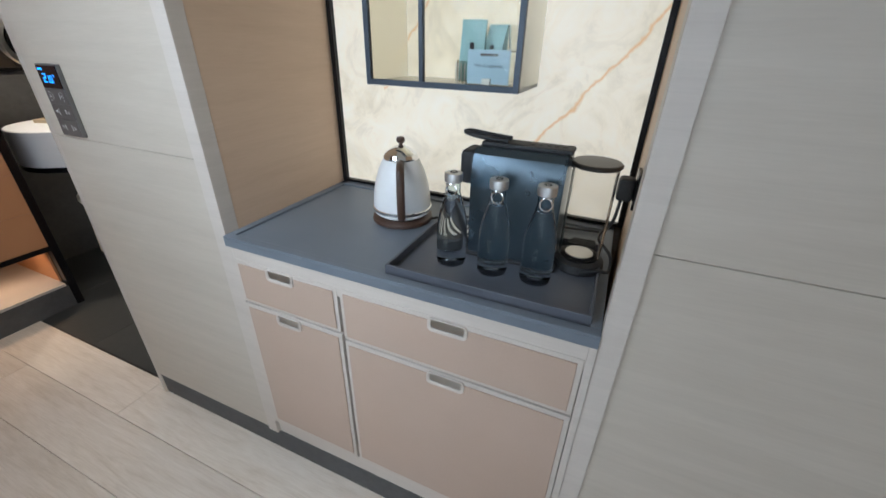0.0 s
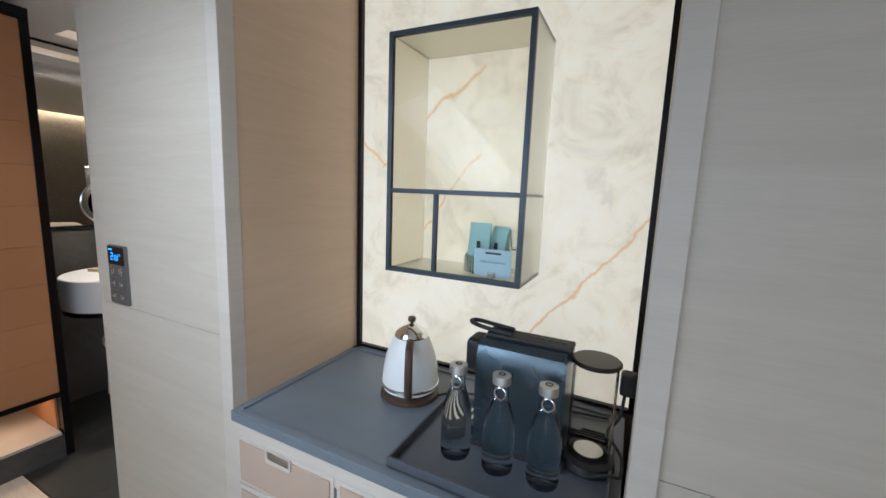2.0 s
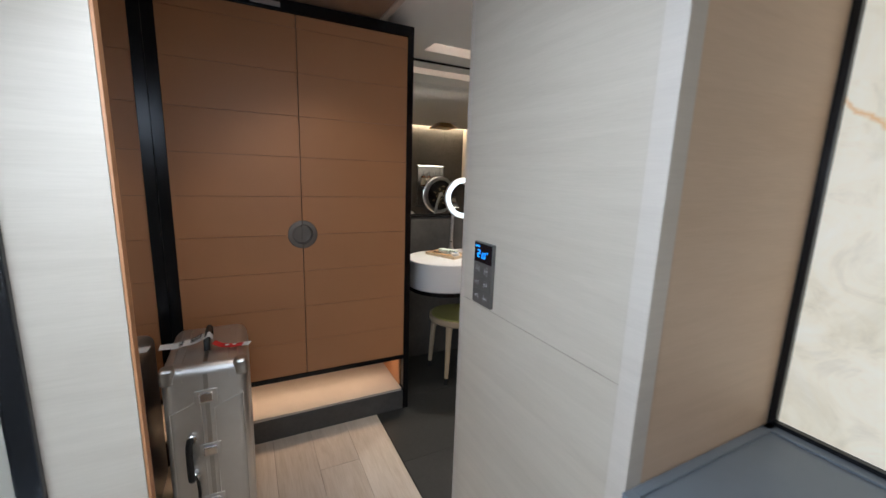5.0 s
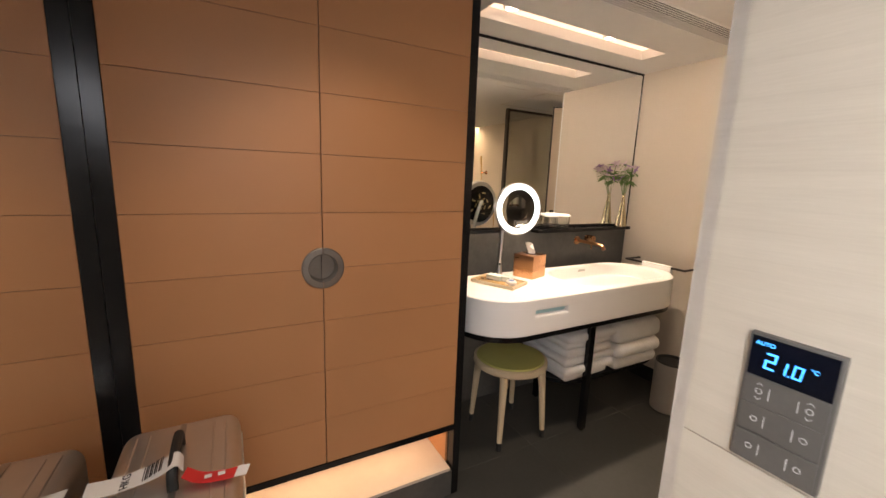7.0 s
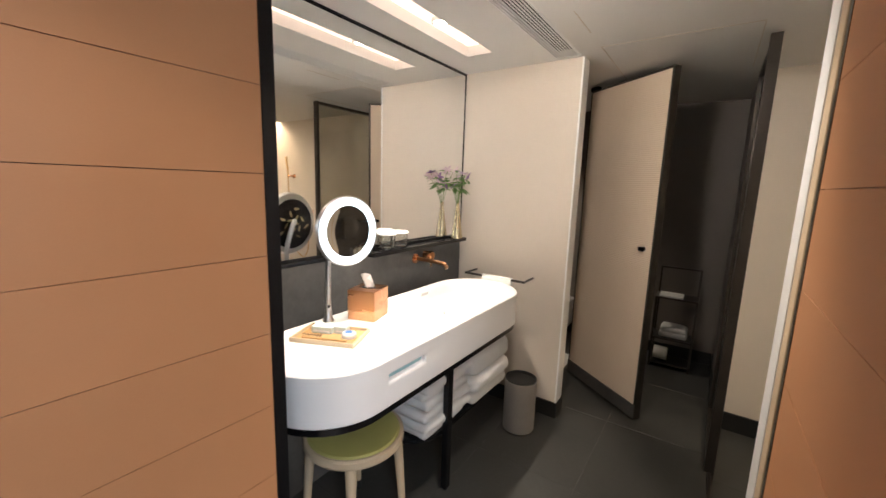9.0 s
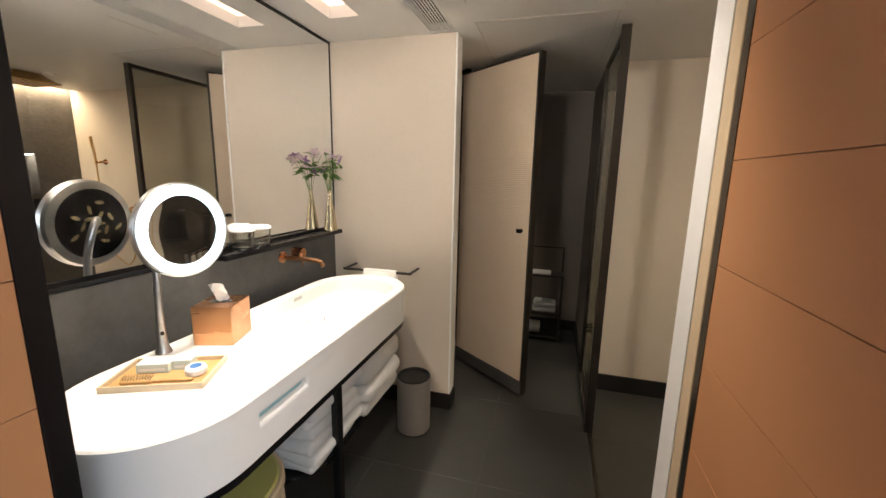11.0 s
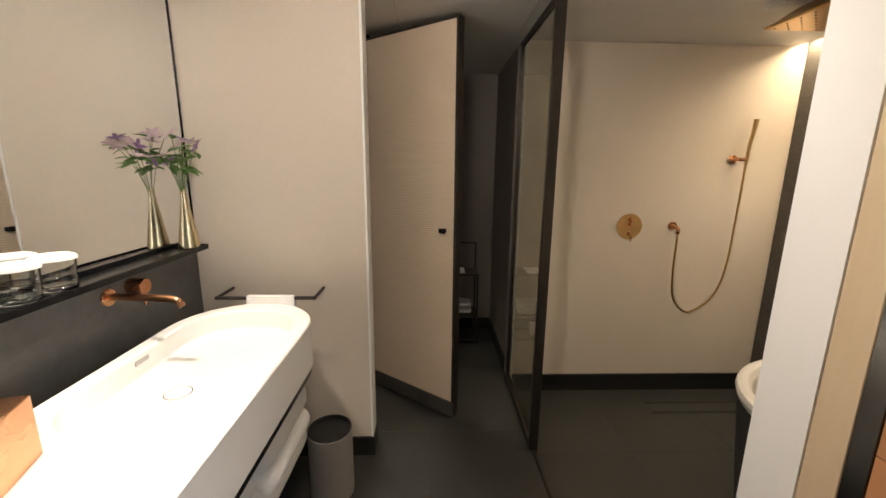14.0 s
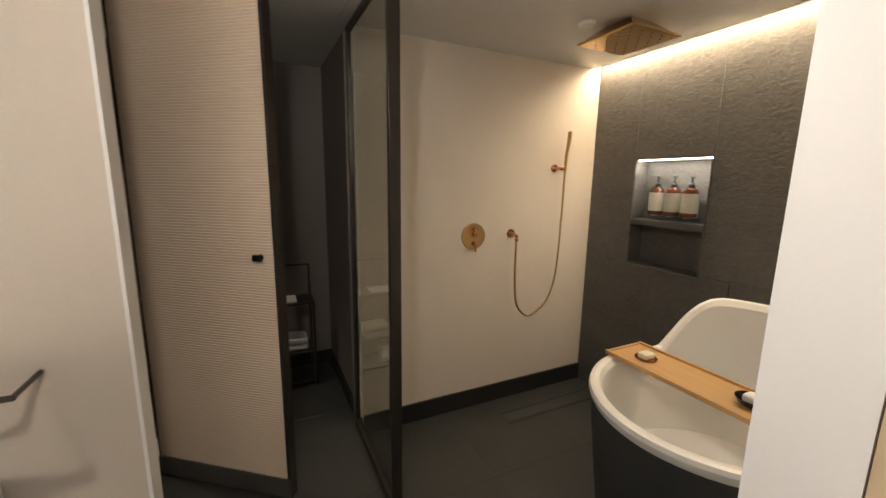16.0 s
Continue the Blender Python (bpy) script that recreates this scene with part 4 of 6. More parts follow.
def water_bottle(x, y):
    b = thing("water_bottle", "clear glass water bottle with a silver cap and ring", "bottle", "water bottles on the tray", (x, y, SZ))
    c = (x, y, SZ)
    g = part("glass_body", lathe(bmesh.new(), [(0.024, 0.0), (0.031, 0.003), (0.033, 0.012), (0.033, 0.07), (0.032, 0.098), (0.028, 0.122), (0.019, 0.152), (0.0155, 0.168), (0.0155, 0.196), (0.013, 0.196), (0.013, 0.168), (0.0150, 0.156), (0.0, 0.155)], c, 32), M["water"], b, "clear glass filled with water")
    g.visible_shadow = False
    part("cap", lathe(bmesh.new(), [(0.0168, 0.188), (0.0185, 0.189), (0.019, 0.200), (0.0185, 0.207), (0.0165, 0.208), (0.0, 0.208)], c, 32), M["alu"], b, "brushed silver cap")
    part("cap_mark", lathe(bmesh.new(), [(0.0075, 0.2082), (0.0075, 0.2088), (0.0045, 0.2088), (0.0045, 0.2082), (0.0075, 0.2082)], c, 24), M["ink"], b)
    rg_ = [(x + 0.004 + 0.0115 * math.cos(a), y - 0.0205, SZ + 0.176 + 0.0125 * math.sin(a)) for a in [2 * math.pi * k / 24 for k in range(25)]]
    part("pull_ring", tube(bmesh.new(), rg_, 0.0018, 8, cap=False), M["chrome"], b)
    for k in range(4):
        part("embossed_mark", boxes((x - 0.006, x + 0.004, y - 0.0342, y - 0.0325, SZ + 0.028 + 0.016 * k, SZ + 0.039 + 0.016 * k), bevel=0.0006), M["glass"], b)


for bx_ in (-0.283, -0.187, -0.094):
    water_bottle(bx_, 0.948 + 0.004 * (bx_ > -0.15))

ke = thing("kettle", "white enamel electric kettle with a dark brown handle", "kettle", at=(-0.505, 1.125, CZ))
kc = (-0.505, 1.125, CZ)
part("base", lathe(bmesh.new(), [(0.080, 0.0), (0.083, 0.004), (0.082, 0.012), (0.072, 0.018), (0.0, 0.018)], kc, 48), M["walnut"], ke, "dark brown power base")
part("body", lathe(bmesh.new(), [(0.066, 0.019), (0.076, 0.026), (0.079, 0.036), (0.0785, 0.052), (0.0755, 0.085), (0.0695, 0.115), (0.060, 0.145), (0.050, 0.166), (0.041, 0.178), (0.0, 0.178)], kc, 48), M["porcelain"], ke)
part("band", lathe(bmesh.new(), [(0.0795, 0.034), (0.0812, 0.036), (0.0812, 0.041), (0.0788, 0.043)], kc, 48), M["chrome"], ke)
part("lid", lathe(bmesh.new(), [(0.046, 0.172), (0.0465, 0.176), (0.042, 0.185), (0.033, 0.193), (0.020, 0.201), (0.008, 0.206), (0.0, 0.206)], kc, 48), M["chrome"], ke, "polished steel lid")
part("knob", lathe(bmesh.new(), [(0.004, 0.204), (0.005, 0.210), (0.010, 0.214), (0.0115, 0.220), (0.009, 0.226), (0.0, 0.228)], kc, 24), M["walnut"], ke)
def kpt(out, z, side=0.0):
    """A point round the kettle's body: out along the handle's direction."""
    u = Vector((0.46, -0.888, 0))
    v = Vector((0.888, 0.46, 0))
    return Vector(kc) + u * out + v * side + Vector((0, 0, z))


hb_ = tube(bmesh.new(), curve_pts([kpt(0.046, 0.168), kpt(0.080, 0.168), kpt(0.100, 0.150), kpt(0.108, 0.095), kpt(0.098, 0.045), kpt(0.078, 0.036)], 6), 0.0105, 12)
part("handle", hb_, M["walnut"], ke)
part("spout", tube(bmesh.new(), [kpt(-0.038, 0.145), kpt(-0.060, 0.165), kpt(-0.078, 0.182)], 0.012, 14, radii=[0.020, 0.013, 0.008]), M["porcelain"], ke)
part("rivet", tube(bmesh.new(), [kpt(0.090, 0.040), kpt(0.103, 0.040)], 0.004, 12), M["chrome"], ke)
cord = curve_pts([(-0.425, 1.145, CZ + 0.006), (-0.39, 1.175, CZ + 0.007), (-0.33, 1.20, CZ + 0.007), (-0.2, 1.235, CZ + 0.006), (0.02, 1.262, CZ + 0.006)], 6)
part("power_cord", tube(bmesh.new(), cord, 0.0035, 8), M["rubber"], ke)

cmx = thing("coffee_machine", "dark steel capsule coffee machine with a clear water tank", "coffee machine", at=(-0.15, 1.06, SZ))
bm_ = bmesh.new()
prof = [(1.000, SZ + 0.006), (0.995, SZ + 0.03), (0.993, SZ + 0.16), (0.995, SZ + 0.215), (1.002, SZ + 0.236), (1.016, SZ + 0.248), (1.090, SZ + 0.248), (1.106, SZ + 0.238), (1.114, SZ + 0.215), (1.116, SZ + 0.03), (1.112, SZ + 0.006)]
va_, vb_ = [bm_.verts.new((-0.262, yy, zz)) for yy, zz in prof], [bm_.verts.new((-0.070, yy, zz)) for yy, zz in prof]
for k in range(len(prof)):
    j = (k + 1) % len(prof)
    bm_.faces.new((va_[k], va_[j], vb_[j], vb_[k]))
bm_.faces.new(va_)
bm_.faces.new(list(reversed(vb_)))
bmesh.ops.bevel(bm_, geom=[e for e in bm_.edges if abs(e.verts[0].co.x - e.verts[1].co.x) < 1e-5], offset=0.003, segments=2, affect="EDGES")
part("body", bm_, surface("gunmetal", (0.075, 0.10, 0.12), (0.10, 0.13, 0.15), 0.27, metal=0.85, size=3, fine=160, relief=0.02), cmx)
part("foot", boxes((-0.268, -0.06, 0.992, 1.118, SZ + 0.0005, SZ + 0.010), bevel=0.003), M["rubber"], cmx)
part("top_strip", boxes((-0.255, -0.066, 1.030, 1.082, SZ + 0.246, SZ + 0.257), bevel=0.004), M["rubber"], cmx)
for k in range(5):
    part("button", lathe(bmesh.new(), [(0.005, 0), (0.005, 0.0012), (0.004, 0.002), (0.0, 0.002)], (-0.150 + 0.016 * k, 1.056, SZ + 0.257), 16), M["bronze"], cmx)
lv = curve_pts([(-0.20, 1.040, SZ + 0.260), (-0.255, 1.038, SZ + 0.264), (-0.288, 1.042, SZ + 0.268), (-0.300, 1.056, SZ + 0.269), (-0.288, 1.070, SZ + 0.268), (-0.255, 1.074, SZ + 0.264), (-0.20, 1.072, SZ + 0.260)], 6)
part("lever", tube(bmesh.new(), lv, 0.005, 10), M["rubber"], cmx)
part("brew_head", boxes((-0.300, -0.262, 1.020, 1.092, SZ + 0.160, SZ + 0.236), bevel=0.012), M["rubber"], cmx)
part("drip_base", slab(bmesh.new(), round_rect(-0.345, -0.262, 1.012, 1.100, 0.03), SZ + 0.0005, SZ + 0.028, 0.003), M["rubber"], cmx)
for k in range(6):
    part("drip_slat", boxes((-0.335 + 0.012 * k, -0.330 + 0.012 * k, 1.03, 1.085, SZ + 0.028, SZ + 0.030)), M["steel"], cmx)
tk = part("water_tank", lathe(bmesh.new(), [(0.040, 0.022), (0.0445, 0.026), (0.0455, 0.12), (0.0455, 0.226), (0.0425, 0.226), (0.0425, 0.12), (0.0415, 0.028), (0.0, 0.028)], (-0.020, 1.062, SZ), 40), glass("clear_tank", (0.93, 0.92, 0.90), 0.0, 1.12), cmx)
tk.visible_shadow = False
part("tank_lid", lathe(bmesh.new(), [(0.047, 0.226), (0.050, 0.229), (0.050, 0.233), (0.047, 0.236), (0.0, 0.237)], (-0.020, 1.060, SZ), 40), M["bronze"], cmx)
part("tank_hinge", boxes((-0.074, -0.055, 1.045, 1.070, SZ + 0.222, SZ + 0.236), bevel=0.002), M["rubber"], cmx)
part("tank_foot", lathe(bmesh.new(), [(0.052, 0.0005), (0.054, 0.006), (0.052, 0.020), (0.046, 0.022), (0.0, 0.022)], (-0.018, 1.055, SZ), 40), M["rubber"], cmx)
part("tank_valve", lathe(bmesh.new(), [(0.030, 0.029), (0.030, 0.031), (0.008, 0.033), (0.0, 0.033)], (-0.020, 1.062, SZ), 32), M["steel"], cmx)
for k in range(4):
    part("tank_grille", boxes((-0.055 + 0.004 * k, 0.012, 1.118 + 0.010 * k, 1.122 + 0.010 * k, SZ + 0.020, SZ + 0.024)), M["rubber"], cmx)
pl = thing("power_plug", "black plug and cable in a wall socket", "plug", at=(0.06, 1.12, 1.0))
part("socket", boxes((0.0615, 0.0695, 1.085, 1.155, 0.985, 1.060), bevel=0.002), M["black"], pl)
part("plug", boxes((0.028, 0.0615, 1.100, 1.140, 0.995, 1.045), bevel=0.008), M["rubber"], pl)
part("cable", tube(bmesh.new(), curve_pts([(0.040, 1.108, 0.998), (0.034, 1.085, 0.955), (0.016, 1.100, 0.905), (0.044, 1.06, 0.885), (0.046, 1.02, 0.868), (0.026, 1.005, 0.872), (-0.01, 1.0, SZ + 0.012)], 8), 0.0035, 8), M["rubber"], pl)

cd = thing("greeting_card", "pale blue card with handwriting in a steel clip", "card", at=(-0.29, 1.16, gz0))
gf = gz0 + 0.0085
part("card", boxes((-0.342, -0.243, 1.158, 1.159, gf + 0.004, gf + 0.075)), surface("pale_blue_card", (0.36, 0.52, 0.66), (0.40, 0.56, 0.70), 0.6, size=4, fine=90, relief=0.02), cd)
part("clip", boxes((-0.304, -0.284, 1.150, 1.1575, gf, gf + 0.016), (-0.304, -0.284, 1.1595, 1.168, gf, gf + 0.016), bevel=0.001), M["steel"], cd)
part("printed_mark", boxes((-0.312, -0.270, 1.1574, 1.1579, gf + 0.062, gf + 0.067)), M["bronze"], cd)


def text_mesh(name, body, size, mat, parent, m, extrude=0.0003):
    cu = bpy.data.curves.new(name, "FONT")
    cu.body, cu.size, cu.extrude, cu.align_x, cu.align_y = body, size, extrude, "CENTER", "CENTER"
    tmp = bpy.data.objects.new("tmp", cu)
    scene.collection.objects.link(tmp)
    d_ = bpy.context.evaluated_depsgraph_get()
    d_.update()
    me = bpy.data.meshes.new_from_object(tmp.evaluated_get(d_))
    bpy.data.objects.remove(tmp)
    me.name = name
    me.transform(m)
    me.materials.clear()
    me.materials.append(mat)
    ob = new(name, me)
    ob.parent = parent
    if parent.type == "EMPTY":
        ob.matrix_parent_inverse = Matrix.Translation(-parent.location)
    return ob


text_mesh("writing", "With Compliments", 0.0085, M["ink"], cd, pose(-0.292, 1.1576, gf + 0.042, 90, 0, 0) @ Matrix.Shear("XY", 4, (0.25, 0.0)))
bk = thing("snack_basket", "ribbed glass basket with pale aqua paper pouches", "basket", at=(-0.33, 1.22, gf))
part("bowl", lathe(bmesh.new(), [(0.048, 0.0), (0.054, 0.002), (0.056, 0.05), (0.053, 0.05), (0.051, 0.005), (0.0, 0.004)], (-0.335, 1.225, gf), 40), M["thin"], bk)
for k in range(30):
    a = 2 * math.pi * k / 30
    part("rib", tube(bmesh.new(), [(-0.335 + 0.0575 * math.cos(a), 1.225 + 0.0575 * math.sin(a), gf + 0.002), (-0.335 + 0.0575 * math.cos(a), 1.225 + 0.0575 * math.sin(a), gf + 0.045)], 0.0012, 5), M["steel"], bk)


def pouch(x, y, w, h, turn, tilt):
    bm = bmesh.new()
    prof_ = [(-w / 2, 0, 0.015), (-w / 2, h * 0.3, 0.017), (-w / 2 * 0.96, h * 0.75, 0.009), (-w / 2, h, 0.001)]
    f, r = [], []
    for xx, zz, dd in prof_:
        f.append((bm.verts.new((xx, -dd, zz)), bm.verts.new((-xx, -dd, zz))))
        r.append((bm.verts.new((xx, dd, zz)), bm.verts.new((-xx, dd, zz))))
    for k in range(3):
        bm.faces.new((f[k][0], f[k][1], f[k + 1][1], f[k + 1][0]))
        bm.faces.new((r[k][1], r[k][0], r[k + 1][0], r[k + 1][1]))
        bm.faces.new((r[k][0], f[k][0], f[k + 1][0], r[k + 1][0]))
        bm.faces.new((f[k][1], r[k][1], r[k + 1][1], f[k + 1][1]))
    bmesh.ops.transform(bm, matrix=pose(x, y, gf + 0.006, tilt, 0, turn), verts=bm.verts)
    p = part("pouch", bm, M["aqua"], bk, "pale aqua paper pouch")
    mark = boxes((-0.005, 0.005, -0.0195, -0.0185, h * 0.25, h * 0.62))
    bmesh.ops.transform(mark, matrix=pose(x, y, gf + 0.006, tilt, 0, turn), verts=mark.verts)
    part("printed_mark", mark, M["ink"], p)


pouch(-0.348, 1.205, 0.058, 0.130, 8, -6)
pouch(-0.305, 1.230, 0.050, 0.122, -14, -9)
gb = thing("glass_ornament", "small clear glass cups stacked in the cabinet", "glass", at=(-0.245, 1.23, gf))
gpt = part("cup", lathe(bmesh.new(), [(0.018, 0.0), (0.020, 0.003), (0.024, 0.07), (0.022, 0.07), (0.018, 0.006), (0.0, 0.005)], (-0.245, 1.225, gf), 28), M["glass"], gb)
gpt = part("cup", lathe(bmesh.new(), [(0.018, 0.07), (0.021, 0.073), (0.025, 0.125), (0.023, 0.125), (0.018, 0.076), (0.0, 0.075)], (-0.245, 1.225, gf), 28), M["glass"], gb)

# ---- thermostat ----
key_mat = surface("taupe_metal", (0.13, 0.12, 0.11), (0.16, 0.148, 0.135), 0.42, metal=0.4, size=8, fine=160, relief=0.04)
th = thing("thermostat", "grey metal room control with a lit blue display", "thermostat", at=(-1.35, 0.83, 1.04))
ty = WY - 0.004
part("housing", boxes((-1.397, -1.303, ty - 0.010, ty - 0.0002, 1.042, 1.221), bevel=0.0015), key_mat, th)
part("display", boxes((-1.393, -1.307, ty - 0.0115, ty - 0.010, 1.164, 1.217)), plain("display_black", (0.004, 0.005, 0.010), 0.08), th)
for z0, z1 in ((1.126, 1.1625), (1.086, 1.1245), (1.046, 1.0845)):
    kk = part("key", boxes((-1.393, -1.307, ty - 0.0122, ty - 0.010, z0, z1), bevel=0.0008), key_mat, th)
    for sx in (-1, 1):
        cx_, zc = -1.35 + sx * 0.026, (z0 + z1) / 2
        part("mark", boxes((-1.35 + sx * 0.015 - 0.0004, -1.35 + sx * 0.015 + 0.0004, ty - 0.0126, ty - 0.0122, zc - 0.008, zc + 0.008)), M["paper"], kk)
        part("mark", tube(bmesh.new(), [(cx_ + 0.0035 * math.cos(a), ty - 0.0124, zc + 0.0035 * math.sin(a)) for a in [math.pi * 2 * k / 12 for k in range(13)]], 0.0004, 5, cap=False), M["paper"], kk)
        if z1 > 1.15:
            for s2 in (-1, 1):
                part("mark", tube(bmesh.new(), [(cx_ - 0.003, ty - 0.0124, zc + s2 * 0.0085), (cx_, ty - 0.0124, zc + s2 * 0.0115), (cx_ + 0.003, ty - 0.0124, zc + s2 * 0.0085)], 0.0004, 5), M["paper"], kk)
blue = plain("blue_segments", (0.02, 0.25, 0.8), 0.4, 0, 2.2, (0.03, 0.38, 1.0))
text_mesh("digits", "AUTO", 0.0075, blue, th, pose(-1.378, ty - 0.0118, 1.2085, 90, 0, 0))
text_mesh("digits", "°C", 0.0075, blue, th, pose(-1.3265, ty - 0.0118, 1.1935, 90, 0, 0))


def figure(lit, x, z, w, h):
    """A seven-segment figure, leaning a little."""
    t = h * 0.13
    bars = {"a": (0, h - t, w, h), "g": (0, h / 2 - t / 2, w, h / 2 + t / 2), "d": (0, 0, w, t), "f": (0, h / 2, t, h), "b": (w - t, h / 2, w, h), "e": (0, 0, t, h / 2), "c": (w - t, 0, w, h / 2)}
    bm = bmesh.new()
    for k in lit:
        x0, z0, x1, z1 = bars[k]
        box(bm, x + x0 + 0.0003, x + x1 - 0.0003, ty - 0.0121, ty - 0.0116, z + z0 + 0.0003, z + z1 - 0.0003)
    for v in bm.verts:
        v.co.x += (v.co.z - z) * 0.10
    part("digits", bm, blue, th)


figure("abged", -1.377, 1.1765, 0.0120, 0.0225)
figure("bc", -1.3605, 1.1765, 0.0075, 0.0175)
figure("abcdef", -1.3475, 1.1765, 0.0100, 0.0175)
part("digits", boxes((-1.3510, -1.3494, ty - 0.0121, ty - 0.0116, 1.1765, 1.1782)), blue, th)

# ---- suitcase ----
su = thing("suitcase", "dented silver aluminium suitcase with black grips and airline tags", "suitcase", at=(-2.15, 0.08, 0))
LX0, LX1, LY0, LY1, LZ0, LZ1 = -2.350, -1.940, -0.055, 0.212, 0.055, 0.725
part("shell", box(bmesh.new(), LX0, LX1, LY0, LY1, LZ0, LZ1, 0.038, 5), M["alu"], su)
part("frame_seam", boxes((LX0 - 0.002, LX1 + 0.002, 0.072, 0.086, LZ0 - 0.002, LZ0 + 0.004), (LX1 - 0.001, LX1 + 0.003, 0.072, 0.086, LZ0 + 0.03, LZ1 - 0.03), (LX0 + 0.03, LX1 - 0.03, 0.072, 0.086, LZ1 - 0.001, LZ1 + 0.003), bevel=0.001), M["steel"], su)
for y0, y1 in ((LY0 + 0.02, 0.060), (0.098, LY1 - 0.02)):
    for z0_, z1_ in ((0.12, 0.60),):
        a, b, c, d = (y0, z0_ + 0.03), (y0, z1_ - 0.04), (y1, z1_), (y1, z0_)
        part("ridge", tube(bmesh.new(), [(LX1 + 0.001, p, q) for p, q in (a, b, c, d, a)], 0.0025, 8), M["alu"], su)
for k in range(2):
    for yy in (-0.02, 0.15):
        part("ridge", tube(bmesh.new(), [(LX0 + 0.05, yy + 0.028 * k, LZ1 + 0.0005), (LX1 - 0.045, yy + 0.028 * k, LZ1 + 0.0005), (LX1 - 0.012, yy + 0.028 * k, LZ1 - 0.012), (LX1 + 0.0005, yy + 0.028 * k, LZ1 - 0.05)], 0.0028, 8), M["alu"], su)
for k in range(9):
    xx = LX0 + 0.05 + k * (LX1 - LX0 - 0.10) / 8
    part("ridge", tube(bmesh.new(), [(xx, LY1 + 0.0005, LZ0 + 0.05), (xx, LY1 + 0.0005, LZ1 - 0.05)], 0.003, 8), M["alu"], su)
for cy in (LY0 + 0.022, LY1 - 0.022):
    for cz in (LZ0 + 0.03, LZ1 - 0.03):
        part("corner_guard", box(bmesh.new(), LX1 - 0.05, LX1 + 0.0025, cy - 0.0245, cy + 0.0245, cz - 0.0325, cz + 0.0325, 0.016, 4), M["steel"], su)
for zz in (0.610, 0.400, 0.190):
    lt = part("latch", boxes((LX1, LX1 + 0.006, 0.042, 0.112, zz - 0.026, zz + 0.026), bevel=0.003), M["alu"], su)
    part("clasp", boxes((LX1 + 0.006, LX1 + 0.016, 0.055, 0.100, zz - 0.016, zz + 0.018), bevel=0.005), M["chrome"], lt, "polished clasp")
sg = part("side_grip", tube(bmesh.new(), curve_pts([(LX1 + 0.004, 0.020, 0.46), (LX1 + 0.030, 0.018, 0.455), (LX1 + 0.034, 0.016, 0.43), (LX1 + 0.034, 0.016, 0.34), (LX1 + 0.030, 0.018, 0.315), (LX1 + 0.004, 0.020, 0.31)], 5), 0.011, 10), M["rubber"], su, "black side grip")
for zz in (0.46, 0.31):
    part("grip_mount", disc_bar(bmesh.new(), (LX1, 0.024, zz), (1, 0, 0), 0.016, 0.018, 20, 0.003), M["chrome"], su)
part("strap", tube(bmesh.new(), curve_pts([(LX1 + 0.014, 0.03, 0.31), (LX1 + 0.016, 0.034, 0.25), (LX1 + 0.012, 0.03, 0.16), (LX1 + 0.015, 0.034, 0.07)], 5), 0.005, 8), M["rubber"], su, "hanging black strap")
tg = part("top_grip", tube(bmesh.new(), curve_pts([(-2.23, 0.079, LZ1), (-2.225, 0.079, LZ1 + 0.030), (-2.20, 0.079, LZ1 + 0.040), (-2.10, 0.079, LZ1 + 0.040), (-2.075, 0.079, LZ1 + 0.030), (-2.07, 0.079, LZ1)], 5), 0.011, 10), M["rubber"], su, "black top grip")
for wx in (LX0 + 0.05, LX1 - 0.05):
    for wy in (LY0 + 0.045, LY1 - 0.045):
        ho = part("wheel_housing", boxes((wx - 0.03, wx + 0.03, wy - 0.026, wy + 0.026, 0.040, 0.062), bevel=0.006), M["rubber"], su)
        part("wheel", tube(bmesh.new(), [(wx, wy - 0.014, 0.026), (wx, wy + 0.014, 0.026)], 0.026, 20), M["rubber"], ho)


def ribbon(name, pts, width, mat, parent, across, label=""):
    """A thin strip with thickness along a bent line."""
    bm = bmesh.new()
    P = curve_pts(pts, 6)
    ac = Vector(across).normalized() * width / 2
    rings = []
    for i, p in enumerate(P):
        d = (P[min(i + 1, len(P) - 1)] - P[max(i - 1, 0)]).normalized()
        n = d.cross(ac).normalized() * 0.0005
        rings.append([bm.verts.new(q) for q in (p + ac + n, p - ac + n, p - ac - n, p + ac - n)])
    for lo, hi in zip(rings, rings[1:]):
        for k in range(4):
            bm.faces.new((lo[k], lo[(k + 1) % 4], hi[(k + 1) % 4], hi[k]))
    bm.faces.new(rings[0])
    bm.faces.new(list(reversed(rings[-1])))
    return part(name, bm, mat, parent, label)


at_ = ribbon("airline_tag", [(-2.115, -0.075, LZ1 + 0.018), (-2.105, -0.02, LZ1 + 0.022), (-2.10, 0.05, LZ1 + 0.036), (-2.10, 0.085, LZ1 + 0.052), (-2.10, 0.098, LZ1 + 0.036)], 0.052, M["paper"], su, (1, 0.05, 0), "white airline baggage tag")
text_mesh("writing", "HKG", 0.022, M["ink"], at_, pose(-2.103, -0.005, LZ1 + 0.0265, 8, 0, 0) @ pose(0, 0, 0, 0, 0, 180))
for k in range(9):
    part("barcode_bar", boxes((-2.124, -2.080, 0.026 + 0.0042 * k, 0.0275 + 0.0042 * k + 0.0012 * (k % 2), LZ1 + 0.0325 + 0.0020 * k, LZ1 + 0.0335 + 0.0020 * k)), M["ink"], at_)
rt = ribbon("red_tag", [(-2.085, 0.100, LZ1 + 0.024), (-2.07, 0.13, LZ1 + 0.012), (-2.06, 0.17, LZ1 + 0.010), (-2.055, 0.200, LZ1 + 0.012)], 0.034, M["red"], su, (1, -0.3, 0), "red tag with white marks")
